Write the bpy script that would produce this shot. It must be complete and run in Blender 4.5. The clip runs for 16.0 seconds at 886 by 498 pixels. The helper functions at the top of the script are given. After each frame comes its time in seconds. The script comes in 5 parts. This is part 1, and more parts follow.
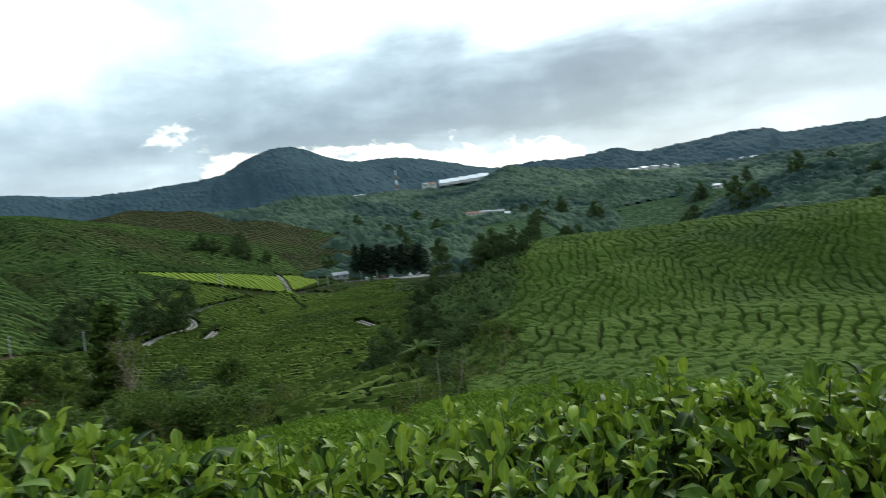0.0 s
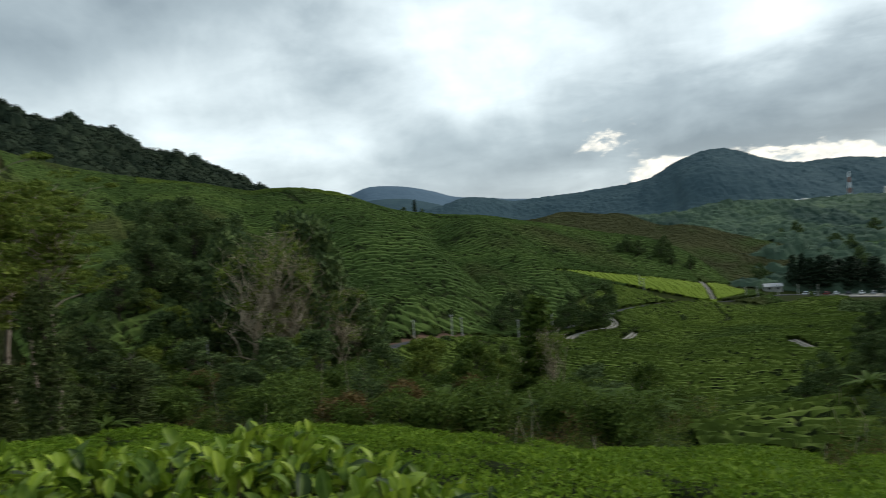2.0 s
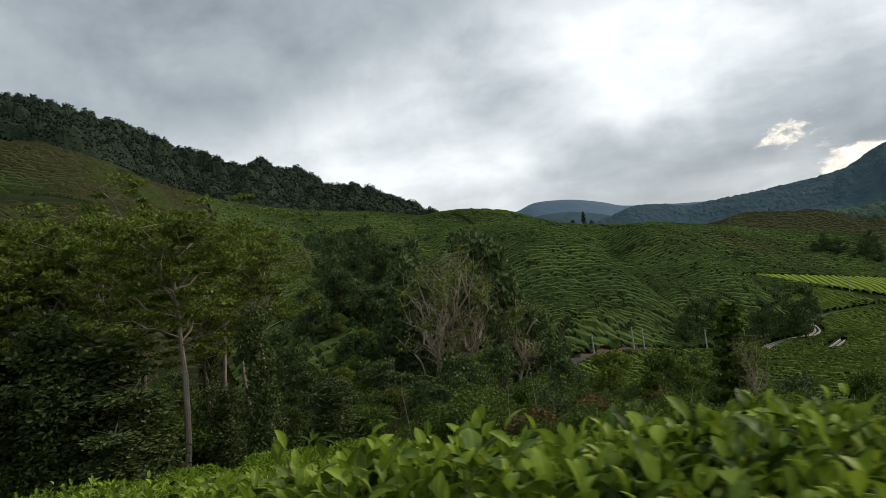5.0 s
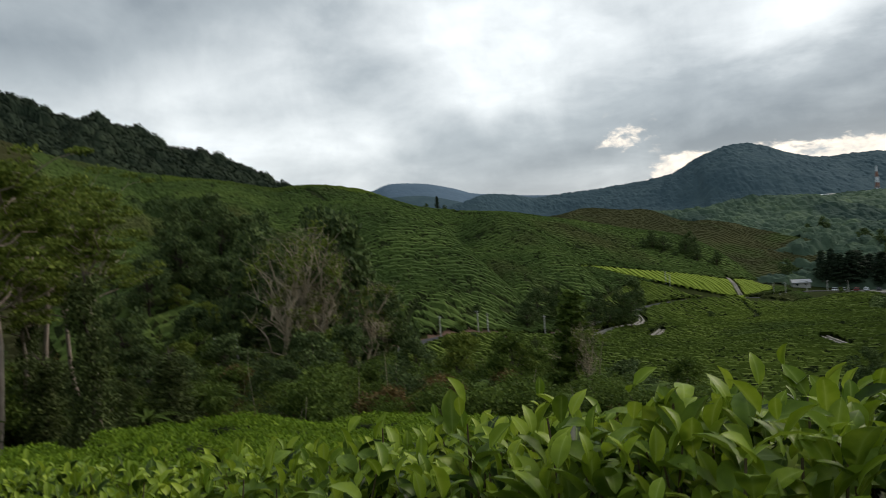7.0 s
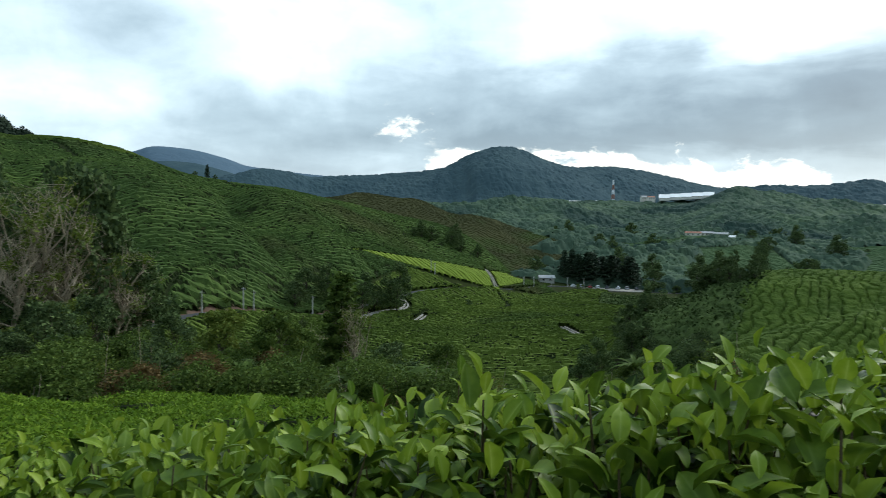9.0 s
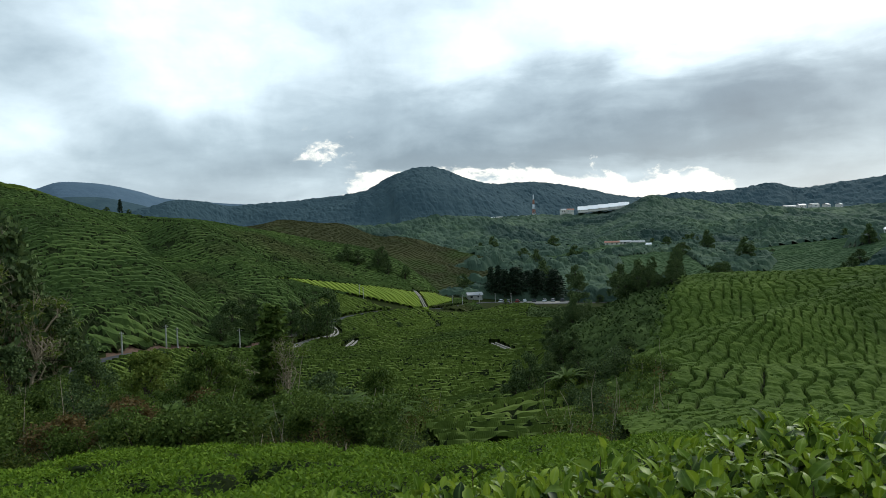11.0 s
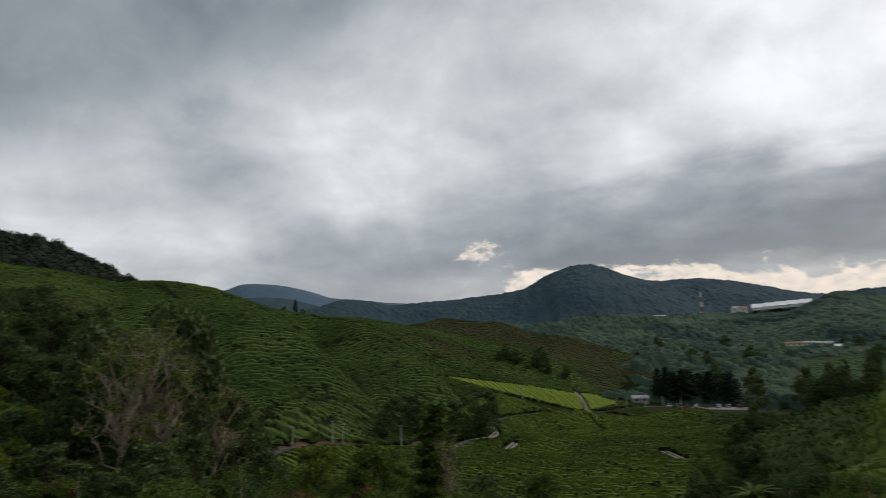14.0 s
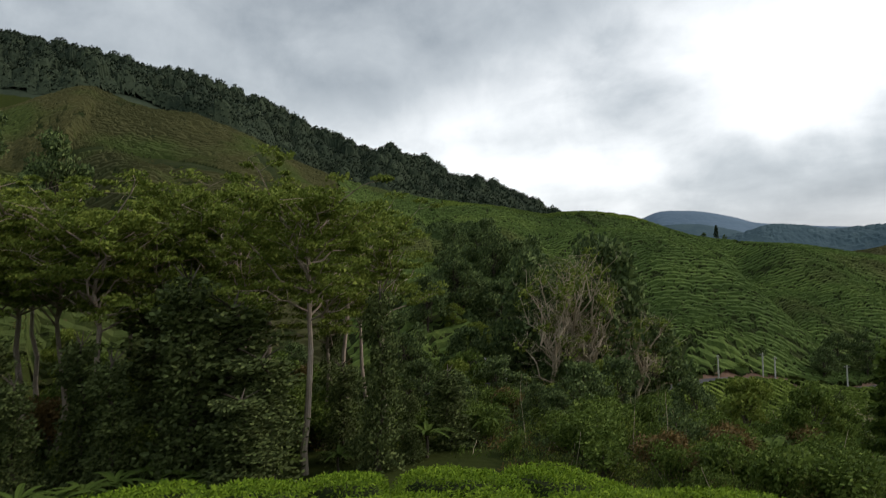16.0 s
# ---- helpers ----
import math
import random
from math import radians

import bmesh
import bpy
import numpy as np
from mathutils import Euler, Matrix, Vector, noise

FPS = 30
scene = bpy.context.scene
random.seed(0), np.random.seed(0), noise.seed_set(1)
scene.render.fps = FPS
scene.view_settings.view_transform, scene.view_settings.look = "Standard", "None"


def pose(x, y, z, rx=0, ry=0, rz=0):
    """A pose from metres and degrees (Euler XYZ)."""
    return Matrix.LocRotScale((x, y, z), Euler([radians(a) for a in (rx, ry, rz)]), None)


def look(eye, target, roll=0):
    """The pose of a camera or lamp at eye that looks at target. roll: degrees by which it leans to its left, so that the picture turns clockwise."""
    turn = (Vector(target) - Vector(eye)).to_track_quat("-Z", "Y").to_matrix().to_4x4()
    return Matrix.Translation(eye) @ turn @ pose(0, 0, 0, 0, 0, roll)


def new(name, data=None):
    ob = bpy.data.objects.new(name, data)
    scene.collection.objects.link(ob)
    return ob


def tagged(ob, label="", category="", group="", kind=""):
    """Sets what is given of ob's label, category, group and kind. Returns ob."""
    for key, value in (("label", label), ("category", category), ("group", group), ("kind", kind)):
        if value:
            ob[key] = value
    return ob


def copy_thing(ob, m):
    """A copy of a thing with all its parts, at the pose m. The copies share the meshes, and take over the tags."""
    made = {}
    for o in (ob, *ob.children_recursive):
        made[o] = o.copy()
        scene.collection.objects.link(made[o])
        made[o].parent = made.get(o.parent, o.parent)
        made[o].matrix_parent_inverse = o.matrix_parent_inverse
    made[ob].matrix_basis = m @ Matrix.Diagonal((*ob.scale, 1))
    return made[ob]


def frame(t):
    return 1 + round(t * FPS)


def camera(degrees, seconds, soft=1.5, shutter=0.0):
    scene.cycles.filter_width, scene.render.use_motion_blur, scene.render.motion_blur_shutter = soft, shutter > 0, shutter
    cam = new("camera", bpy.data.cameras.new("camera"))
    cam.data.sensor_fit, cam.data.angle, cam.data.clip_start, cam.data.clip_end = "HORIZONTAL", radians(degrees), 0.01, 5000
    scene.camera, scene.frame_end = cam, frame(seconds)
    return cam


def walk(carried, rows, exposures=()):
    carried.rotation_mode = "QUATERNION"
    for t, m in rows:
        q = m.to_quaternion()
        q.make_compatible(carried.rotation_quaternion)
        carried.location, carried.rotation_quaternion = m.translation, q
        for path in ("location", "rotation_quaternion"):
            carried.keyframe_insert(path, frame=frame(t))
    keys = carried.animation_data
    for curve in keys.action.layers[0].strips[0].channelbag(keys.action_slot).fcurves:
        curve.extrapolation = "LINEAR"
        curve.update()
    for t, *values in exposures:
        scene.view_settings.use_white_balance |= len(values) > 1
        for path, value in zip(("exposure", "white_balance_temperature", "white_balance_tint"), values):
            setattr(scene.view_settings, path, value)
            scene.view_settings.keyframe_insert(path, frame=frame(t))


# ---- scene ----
def aim(yaw, pitch):
    a, b = radians(yaw), radians(pitch)
    return Vector((-math.sin(a) * math.cos(b), math.cos(a) * math.cos(b), math.sin(b)))


# ---------- camera: seconds, x, y, z, yaw to the left, pitch, roll ----------
cam = camera(64.68, 16.0, soft=0.7, shutter=0.3)
PATH = [
    (0, 1.657, 0.11, 0.42, 0.31, -3.87, -5.58),
    (0.5, 1.796, 0.027, 0.435, 10.48, -1.33, -5.79),
    (1, 1.922, 0.129, 0.45, 20.34, -1.8, -5.34),
    (1.5, 1.799, 0.4, 0.455, 25.38, -1.19, -0.18),
    (2, 1.676, 0.544, 0.46, 33.91, -0.76, -3.88),
    (2.5, 1.658, 0.536, 0.469, 43.82, -0.4, -3.49),
    (3, 1.7, 0.473, 0.478, 42.57, 1.53, -6.09),
    (3.5, 1.98, 0.05, 0.486, 45.43, 3.55, -5.67),
    (3.7, 2.01, -0.045, 0.49, 47.4, 2.21, -7.43),
    (5.8, 0.548, 0.311, 0.33, 47.44, 1.62, -7.22),
    (6, 0.532, 0.287, 0.3243, 47.13, 0.62, -6.37),
    (6.5, 0.387, 0.21, 0.31, 42.36, 2.38, -7.5),
    (7, 0.242, 0.155, 0.295, 35.53, -0.89, -4.07),
    (7.5, 0.114, 0.097, 0.28, 30.84, -3.85, -0.5),
    (8, 0.009, 0.091, 0.28, 28.76, -4.07, -1.15),
    (8.5, -0.055, 0.081, 0.28, 23.12, -3.04, 0.24),
    (9, -0.081, 0.07, 0.28, 17.05, -2.91, 0.97),
    (9.2, -0.083, 0.069, 0.28, 15.36, -2.42, 1.25),
    (11.3, -0.142, -0.62, 0.67, 10.6, -1.28, -2.06),
    (11.5, -0.142, -0.63, 0.69, 9.65, -1.76, -1.25),
    (12, -0.153, -0.66, 0.72, 8.34, -0.89, -0.03),
    (12.5, -0.223, -0.74, 0.7144, 9.88, 4.82, -0.2),
    (13, -0.269, -0.743, 0.6156, 13.46, 5.61, -1.69),
    (13.5, -0.353, -0.633, 0.6, 17.55, 6.45, -1.79),
    (14, -0.596, -0.413, 0.6, 23.54, 7.22, -1.83),
    (14.5, -0.913, -0.079, 0.588, 38.81, 4.92, -0.96),
    (15, -0.858, -0.18, 0.575, 47.74, 5.57, -0.23),
    (15.5, -0.968, 0.006, 0.562, 53.5, 6.33, -1.3),
    (16, -1.248, 0.288, 0.55, 56.92, 2.25, -1.37),
]

EXPOSURES = [
    (0, 0.5, 6300, 9), (0.5, 0.28, 6300, 9), (1.5, 0.12, 6600, 12), (2.5, 0.15, 6800, 14), (3.5, 0.0, 6900, 19), (6, 0.15, 7200, 20), (7, 0.05, 7100, 19), (7.5, 0.28, 7000, 16), (8, 0.66, 6700, 13), (9, 0.40, 6200, 9), (11.5, 0.2, 6400, 12), (12, 0.2, 6400, 12), (12.5, -0.45, 6300, 10), (13, -0.36, 6600, 15), (14.0, -0.42, 7100, 22), (14.5, -0.22, 7200, 22), (15, 0.0, 7300, 23), (15.5, 0.03, 7300, 23), (16, 0.3, 7200, 22),
]
walk(cam, [(t, look((x, y, z), Vector((x, y, z)) + aim(w, p), r)) for t, x, y, z, w, p, r in PATH], EXPOSURES)

# ---------- sky: an overcast evening, thin towards the gap in the clouds ----------
SUN_AZ, SUN_EL = -28.0, 34.0
world = bpy.data.worlds.new("sky")
scene.world = world
world.use_nodes = True


class Nodes:
    """A short way to write node trees."""

    def __init__(self, tree):
        self.tree = tree
        tree.nodes.clear()

    def add(self, kind, **values):
        n = self.tree.nodes.new(kind)
        ins = values.get("ins", {})
        if "operation" in values:
            n.operation = values["operation"]
        if "use_clamp" in values:
            n.use_clamp = values["use_clamp"]
        if "data_type" in values:
            n.data_type, n.blend_type = values["data_type"], values["blend_type"]
        if "sky_type" in values:
            n.sky_type, n.sun_disc = values["sky_type"], values["sun_disc"]
            n.sun_elevation, n.sun_rotation = values["sun_elevation"], values["sun_rotation"]
        for k, v in ins.items():
            if hasattr(v, "is_linked") or hasattr(v, "links"):
                self.tree.links.new(v, n.inputs[k])
            else:
                n.inputs[k].default_value = v
        return n

    def math(self, op, a, b=0.0, c=0.0, clamp=False):
        return self.add("ShaderNodeMath", operation=op, use_clamp=clamp, ins={0: a, 1: b, 2: c}).outputs[0]

    def vmath(self, op, a, b=(0, 0, 0)):
        return self.add("ShaderNodeVectorMath", operation=op, ins={0: a, 1: b})

    def noise(self, vector, scale, detail=4.0, rough=0.55, distortion=0.0, lac=2.0):
        return self.add("ShaderNodeTexNoise", ins={"Vector": vector, "Scale": scale, "Detail": detail, "Roughness": rough,
                                                   "Distortion": distortion, "Lacunarity": lac})

    def ramp(self, value, stops, interpolation="LINEAR"):
        n = self.add("ShaderNodeValToRGB", ins={0: value})
        n.color_ramp.interpolation = interpolation
        e = n.color_ramp.elements
        while len(e) < len(stops):
            e.new(0.5)
        for k, (p, c) in zip(e, stops):
            k.position, k.color = p, (*c, 1) if len(c) == 3 else c
        return n.outputs[0]

    def mix(self, fac, a, b, blend="MIX"):
        n = self.add("ShaderNodeMix", data_type="RGBA", blend_type=blend)
        for i, v in ((0, fac), (6, a), (7, b)):
            if hasattr(v, "is_linked"):
                self.tree.links.new(v, n.inputs[i])
            elif i:
                n.inputs[i].default_value = (*v, 1) if len(v) == 3 else v
            else:
                n.inputs[i].default_value = v
        return n.outputs[2]


def build_sky():
    n = Nodes(world.node_tree)
    way = n.add("ShaderNodeTexCoord").outputs["Generated"]
    xyz = n.add("ShaderNodeSeparateXYZ", ins={0: way}).outputs
    x, y, z = xyz[0], xyz[1], xyz[2]
    up = n.math("MAXIMUM", z, 0.0)
    el = n.math("MULTIPLY", n.math("ARCSINE", z), 180 / math.pi)
    az = n.math("MULTIPLY", n.math("ARCTAN2", n.math("MULTIPLY", x, -1.0), y), 180 / math.pi)

    def bump(value, middle, width):
        d = n.math("DIVIDE", n.math("SUBTRACT", value, middle), width)
        return n.math("EXPONENT", n.math("MULTIPLY", n.math("MULTIPLY", d, d), -1.0))

    # a flat cloud layer seen in perspective
    over = n.math("ADD", up, 0.30)
    flat = n.add("ShaderNodeCombineXYZ", ins={0: n.math("DIVIDE", x, over), 1: n.math("DIVIDE", y, over), 2: 0.0}).outputs[0]
    big = n.noise(flat, 0.95, 3.0, 0.5, 0.4).outputs[0]
    mid = n.noise(flat, 3.0, 6.0, 0.52, 0.25).outputs[0]
    fine = n.noise(way, 9.0, 6.0, 0.6, 0.3).outputs[0]
    # cloud banks low over the hills, stretched sideways
    low = n.add("ShaderNodeCombineXYZ", ins={0: n.math("MULTIPLY", az, 0.11), 1: n.math("MULTIPLY", el, 0.42), 2: 0.0}).outputs[0]
    bank = n.noise(low, 1.0, 5.0, 0.55, 0.4).outputs[0]

    base = n.math("ADD", 0.52, n.math("MULTIPLY", n.math("SUBTRACT", big, 0.5), 0.60))
    base = n.math("ADD", base, n.math("MULTIPLY", n.math("SUBTRACT", mid, 0.5), 0.46))
    base = n.math("ADD", base, n.math("MULTIPLY", n.math("SUBTRACT", fine, 0.5), 0.24))
    def rise(value, a, b):
        k = n.math("DIVIDE", n.math("SUBTRACT", value, a), b - a, clamp=True)
        return n.math("MULTIPLY", n.math("MULTIPLY", k, k), n.math("SUBTRACT", 3.0, n.math("MULTIPLY", k, 2.0)))

    # white and thin high up towards the hidden sun
    base = n.math("ADD", base, n.math("MULTIPLY", n.math("MULTIPLY", bump(az, -12.0, 30.0), rise(n.math("ADD", el, n.math("MULTIPLY", bank, 5.0)), 12.0, 18.0)), 0.30))
    # a bright break to the left of the mountain, low over the tea hill
    base = n.math("ADD", base, n.math("MULTIPLY", n.math("MULTIPLY", bump(az, 31.0, 12.0), bump(el, 14.0, 7.0)), 0.27))
    base = n.math("ADD", base, n.math("MULTIPLY", n.math("MULTIPLY", bump(az, 50.0, 14.0), bump(el, 8.0, 3.6)), 0.24))
    # a grey sheet over the wooded hill, its edge falling to the left
    lid = n.math("ADD", n.math("MULTIPLY", n.math("SUBTRACT", az, 30.0), -0.42), 25.0)
    lid = n.math("MAXIMUM", lid, 11.5)
    over_lid = n.math("SUBTRACT", n.math("ADD", el, n.math("MULTIPLY", n.math("SUBTRACT", mid, 0.5), 9.0)), lid)
    base = n.math("SUBTRACT", base, n.math("MULTIPLY", n.math("MULTIPLY", rise(over_lid, -1.5, 4.0), rise(az, 18.0, 36.0)), 0.15))
    # the dark bank above the mountain
    under = n.math("ADD", el, n.math("MULTIPLY", n.math("SUBTRACT", bank, 0.5), 5.0))
    dark = n.math("MULTIPLY", bump(az, -2.0, 27.0), n.math("MULTIPLY", rise(under, 3.6, 6.0), n.math("SUBTRACT", 1.0, rise(under, 8.0, 13.5))))
    base = n.math("SUBTRACT", base, n.math("MULTIPLY", dark, 0.24))
    base = n.math("SUBTRACT", base, n.math("MULTIPLY", n.math("MULTIPLY", bump(az, 30.0, 10.0), bump(el, 5.0, 3.5)), 0.12))
    tone = n.ramp(base, [(0.0, (0.075, 0.105, 0.130)), (0.28, (0.160, 0.218, 0.254)), (0.5, (0.345, 0.435, 0.475)), (0.72, (0.66, 0.785, 0.825)), (1.0, (1.16, 1.36, 1.42))])
    # gaps under the bank, down to the mountains, through which pale evening light comes
    round_ = n.add("ShaderNodeCombineXYZ", ins={0: n.math("MULTIPLY", az, 0.34), 1: n.math("MULTIPLY", el, 0.55), 2: 3.0}).outputs[0]
    puff = n.noise(round_, 1.0, 5.0, 0.58, 0.35).outputs[0]
    window = n.math("MULTIPLY", rise(az, -17.0, -9.0), n.math("SUBTRACT", 1.0, rise(az, 16.5, 22.5)))
    edge = n.math("ADD", n.math("ADD", 0.5, n.math("MULTIPLY", az, 0.035)), n.math("MULTIPLY", n.math("SUBTRACT", puff, 0.5), 8.0))
    edge = n.math("ADD", edge, n.math("MULTIPLY", window, 3.9))
    gap = rise(n.math("SUBTRACT", edge, el), -0.45, 0.55)
    one = n.math("MULTIPLY", bump(az, 20.3, 1.9), bump(el, 6.9, 0.9))
    one = rise(n.math("ADD", n.math("MULTIPLY", one, 0.8), n.math("MULTIPLY", n.math("SUBTRACT", n.noise(round_, 2.2, 5.0, 0.6, 0.3).outputs[0], 0.5), 2.6)), 0.30, 1.0)
    gap = n.math("MAXIMUM", gap, n.math("MULTIPLY", one, n.math("MULTIPLY", n.math("MULTIPLY", bump(az, 20.3, 2.6), bump(el, 6.9, 1.3)), 1.5, clamp=True)))
    gap = n.math("MULTIPLY", gap, n.math("ADD", -0.25, n.math("MULTIPLY", n.noise(round_, 2.4, 5.0, 0.62, 0.2).outputs[0], 2.1), clamp=True))
    tone = n.mix(gap, tone, (1.12, 1.08, 0.92))
    # haze low at the horizon
    hazy = n.math("MULTIPLY", bump(el, 1.0, 4.5), 0.45)
    tone = n.mix(hazy, tone, (0.38, 0.45, 0.51))
    clear = n.add("ShaderNodeTexSky", sky_type="NISHITA", sun_disc=False, sun_elevation=radians(SUN_EL), sun_rotation=radians(-SUN_AZ))
    blue = n.mix(1.0, clear.outputs[0], (0.012, 0.012, 0.012), "MULTIPLY")
    total = n.mix(1.0, tone, blue, "ADD")
    bg = n.add("ShaderNodeBackground", ins={"Color": total, "Strength": 1.10})
    n.tree.links.new(bg.outputs[0], n.add("ShaderNodeOutputWorld").inputs[0])


build_sky()
sun = new("sun", bpy.data.lights.new("sun", "SUN"))
sun.data.energy, sun.data.angle, sun.data.color = 1.5, radians(14), (1.0, 0.96, 0.88)
sun.matrix_world = look((0, 0, 60), Vector((0, 0, 60)) - aim(SUN_AZ, SUN_EL))


# ---------- materials ----------
def surface(name, colours, scale, rough=0.8, fine=6.0, bump=0.4, spread=0.35, spec=0.3, random=0.0, island=False, patches=None,
            translucent=0.0, space="Object", bump_distance=0.02, rib=None):
    """A mottled surface: noise at two scales through a colour ramp, with relief; random varies it from piece to piece."""
    m = bpy.data.materials.new(name)
    m.use_nodes = True
    n = Nodes(m.node_tree)
    where = n.add("ShaderNodeTexCoord").outputs[space] if space != "World" else n.add("ShaderNodeNewGeometry").outputs["Position"]
    a = n.noise(where, scale, 4.0, 0.6).outputs[0]
    b = n.noise(where, scale * fine, 3.0, 0.6).outputs[0]
    v = n.math("ADD", n.math("MULTIPLY", a, 0.6), n.math("MULTIPLY", b, 0.4))
    v = n.math("ADD", n.math("MULTIPLY", n.math("SUBTRACT", v, 0.5), spread / 0.22), 0.5)
    if random:
        r = n.add("ShaderNodeNewGeometry").outputs["Random Per Island"] if island else n.add("ShaderNodeObjectInfo").outputs["Random"]
        v = n.math("ADD", v, n.math("MULTIPLY", n.math("SUBTRACT", r, 0.5), random))
    k = len(colours) - 1
    c = n.ramp(v, [(i / k, q) for i, q in enumerate(colours)])
    if patches:
        p_scale, p_colour, p_from, p_amount = patches
        p = n.noise(where, p_scale, 3.0, 0.55).outputs[0]
        c = n.mix(n.math("MULTIPLY", n.math("MULTIPLY", n.math("SUBTRACT", p, p_from), 9.0, clamp=True), p_amount), c, p_colour)
    if rib:
        a_rib = n.add("ShaderNodeAttribute")
        a_rib.attribute_name = "rib"
        c = n.mix(n.math("MULTIPLY", n.math("POWER", a_rib.outputs["Fac"], 7.0), 0.7), c, rib)
    s = n.add("ShaderNodeBsdfPrincipled", ins={"Base Color": c, "Roughness": rough, "Specular IOR Level": spec})
    if bump:
        h = n.add("ShaderNodeBump", ins={"Height": b, "Strength": bump, "Distance": bump_distance})
        n.tree.links.new(h.outputs[0], s.inputs["Normal"])
    out = n.add("ShaderNodeOutputMaterial")
    if translucent:
        t = n.add("ShaderNodeBsdfTranslucent", ins={"Color": c})
        x = n.add("ShaderNodeMixShader", ins={0: translucent})
        n.tree.links.new(s.outputs[0], x.inputs[1])
        n.tree.links.new(t.outputs[0], x.inputs[2])
        n.tree.links.new(x.outputs[0], out.inputs[0])
    else:
        n.tree.links.new(s.outputs[0], out.inputs[0])
    return m


TEA_NEAR = surface("tea_leaf", [(0.020, 0.044, 0.006), (0.052, 0.102, 0.010), (0.118, 0.192, 0.018), (0.205, 0.290, 0.030)], 6.0, 0.48, 8.0, 0.25, 0.40, 0.15, 1.3, True, translucent=0.22, space="World", bump_distance=0.002, rib=(0.20, 0.29, 0.06))
TEA_SHOOT = surface("young_tea_leaf", [(0.105, 0.185, 0.012), (0.190, 0.285, 0.020), (0.32, 0.42, 0.04)], 7.0, 0.46, 8.0, 0.2, 0.38, 0.17, 1.1, True, translucent=0.28, space="World", bump_distance=0.002, rib=(0.36, 0.46, 0.10))
# older, deeper green leaves, darkened further for the shade inside the bush
TEA_OLD_SHADED = surface("shaded_old_tea_leaf", [(0.010, 0.021, 0.004), (0.020, 0.040, 0.006), (0.040, 0.072, 0.010)], 6.0, 0.55, 8.0, 0.25, 0.30, 0.12, 0.8, True, translucent=0.12, space="World", bump_distance=0.002, rib=(0.06, 0.09, 0.02))
TEA_SLOPE = surface("tea_slope_leaf", [(0.060, 0.118, 0.010), (0.120, 0.205, 0.016), (0.205, 0.305, 0.028)], 0.6, 0.7, 9.0, 0.2, 0.34, 0.06, 0.8, True, translucent=0.25, space="World")
TEA_HILL = surface("tea_row", [(0.032, 0.054, 0.016), (0.056, 0.092, 0.026), (0.088, 0.134, 0.035), (0.130, 0.178, 0.045)], 0.025, 0.95, 30.0, 0.8, 0.58, 0.04, space="World", bump_distance=0.25, patches=(0.014, (0.082, 0.076, 0.032), 0.55, 0.65))
# stems and old leaves, darkened so the colour carries the furrows' shade
TEA_SIDE_SHADE = surface("shaded_tea_stems_and_old_leaves", [(0.014, 0.020, 0.008), (0.024, 0.034, 0.012), (0.044, 0.050, 0.018)], 0.2, 0.95, 12.0, 0.8, 0.4, 0.03, space="World", bump_distance=0.2)
TEA_VALLEY = surface("plucked_tea_row", [(0.044, 0.064, 0.014), (0.074, 0.108, 0.021), (0.108, 0.150, 0.028), (0.145, 0.188, 0.036)], 0.03, 0.95, 26.0, 0.8, 0.54, 0.04, space="World", bump_distance=0.25, patches=(0.02, (0.050, 0.080, 0.024), 0.55, 0.6))
TEA_RIGHT = surface("dense_tea_row", [(0.036, 0.060, 0.013), (0.060, 0.096, 0.019), (0.092, 0.138, 0.026), (0.128, 0.178, 0.034)], 0.05, 0.95, 26.0, 0.8, 0.52, 0.04, space="World", bump_distance=0.25, patches=(0.03, (0.044, 0.074, 0.022), 0.55, 0.6))
# tea beyond the valley: bluer than the near rows, some haze mixed in
TEA_FAR_HAZE = surface("haze_tinted_tea_row", [(0.046, 0.080, 0.040), (0.072, 0.118, 0.054), (0.104, 0.158, 0.068)], 0.02, 0.95, 20.0, 0.6, 0.4, 0.04, space="World", bump_distance=0.4)
TEA_BROWN = surface("pruned_tea_row", [(0.036, 0.042, 0.018), (0.058, 0.060, 0.025), (0.086, 0.084, 0.034)], 0.03, 0.95, 24.0, 0.8, 0.4, 0.04, space="World", bump_distance=0.25, patches=(0.02, (0.052, 0.080, 0.022), 0.52, 0.8))
TEA_BRIGHT = surface("young_tea_field", [(0.13, 0.185, 0.026), (0.18, 0.245, 0.036), (0.24, 0.30, 0.05)], 0.08, 0.95, 12.0, 0.6, 0.3, 0.04, space="World", bump_distance=0.2)
SOIL = surface("ground_cover", [(0.014, 0.020, 0.007), (0.028, 0.038, 0.010), (0.046, 0.058, 0.017)], 0.03, 0.95, 30.0, 0.7, 0.3, 0.02, patches=(0.05, (0.085, 0.055, 0.03), 0.64, 0.6), space="World", bump_distance=0.3)
EARTH = surface("red_earth", [(0.060, 0.036, 0.022), (0.105, 0.060, 0.038), (0.165, 0.100, 0.066)], 0.4, 0.9, 8.0, 0.6, space="World", bump_distance=0.1)
# the blue of distant haze is mixed into these two mountain colours
FOREST_FAR_HAZE = surface("haze_tinted_far_forest", [(0.036, 0.068, 0.086), (0.054, 0.092, 0.108), (0.078, 0.122, 0.132)], 0.010, 0.95, 5.0, 0.5, 0.42, 0.03, space="World", bump_distance=3.0)
FOREST_FAINT_HAZE = surface("haze_tinted_mountain", [(0.070, 0.115, 0.165), (0.095, 0.148, 0.20), (0.125, 0.18, 0.235)], 0.004, 0.95, 6.0, 0.5, 0.3, 0.03, space="World", bump_distance=10.0)
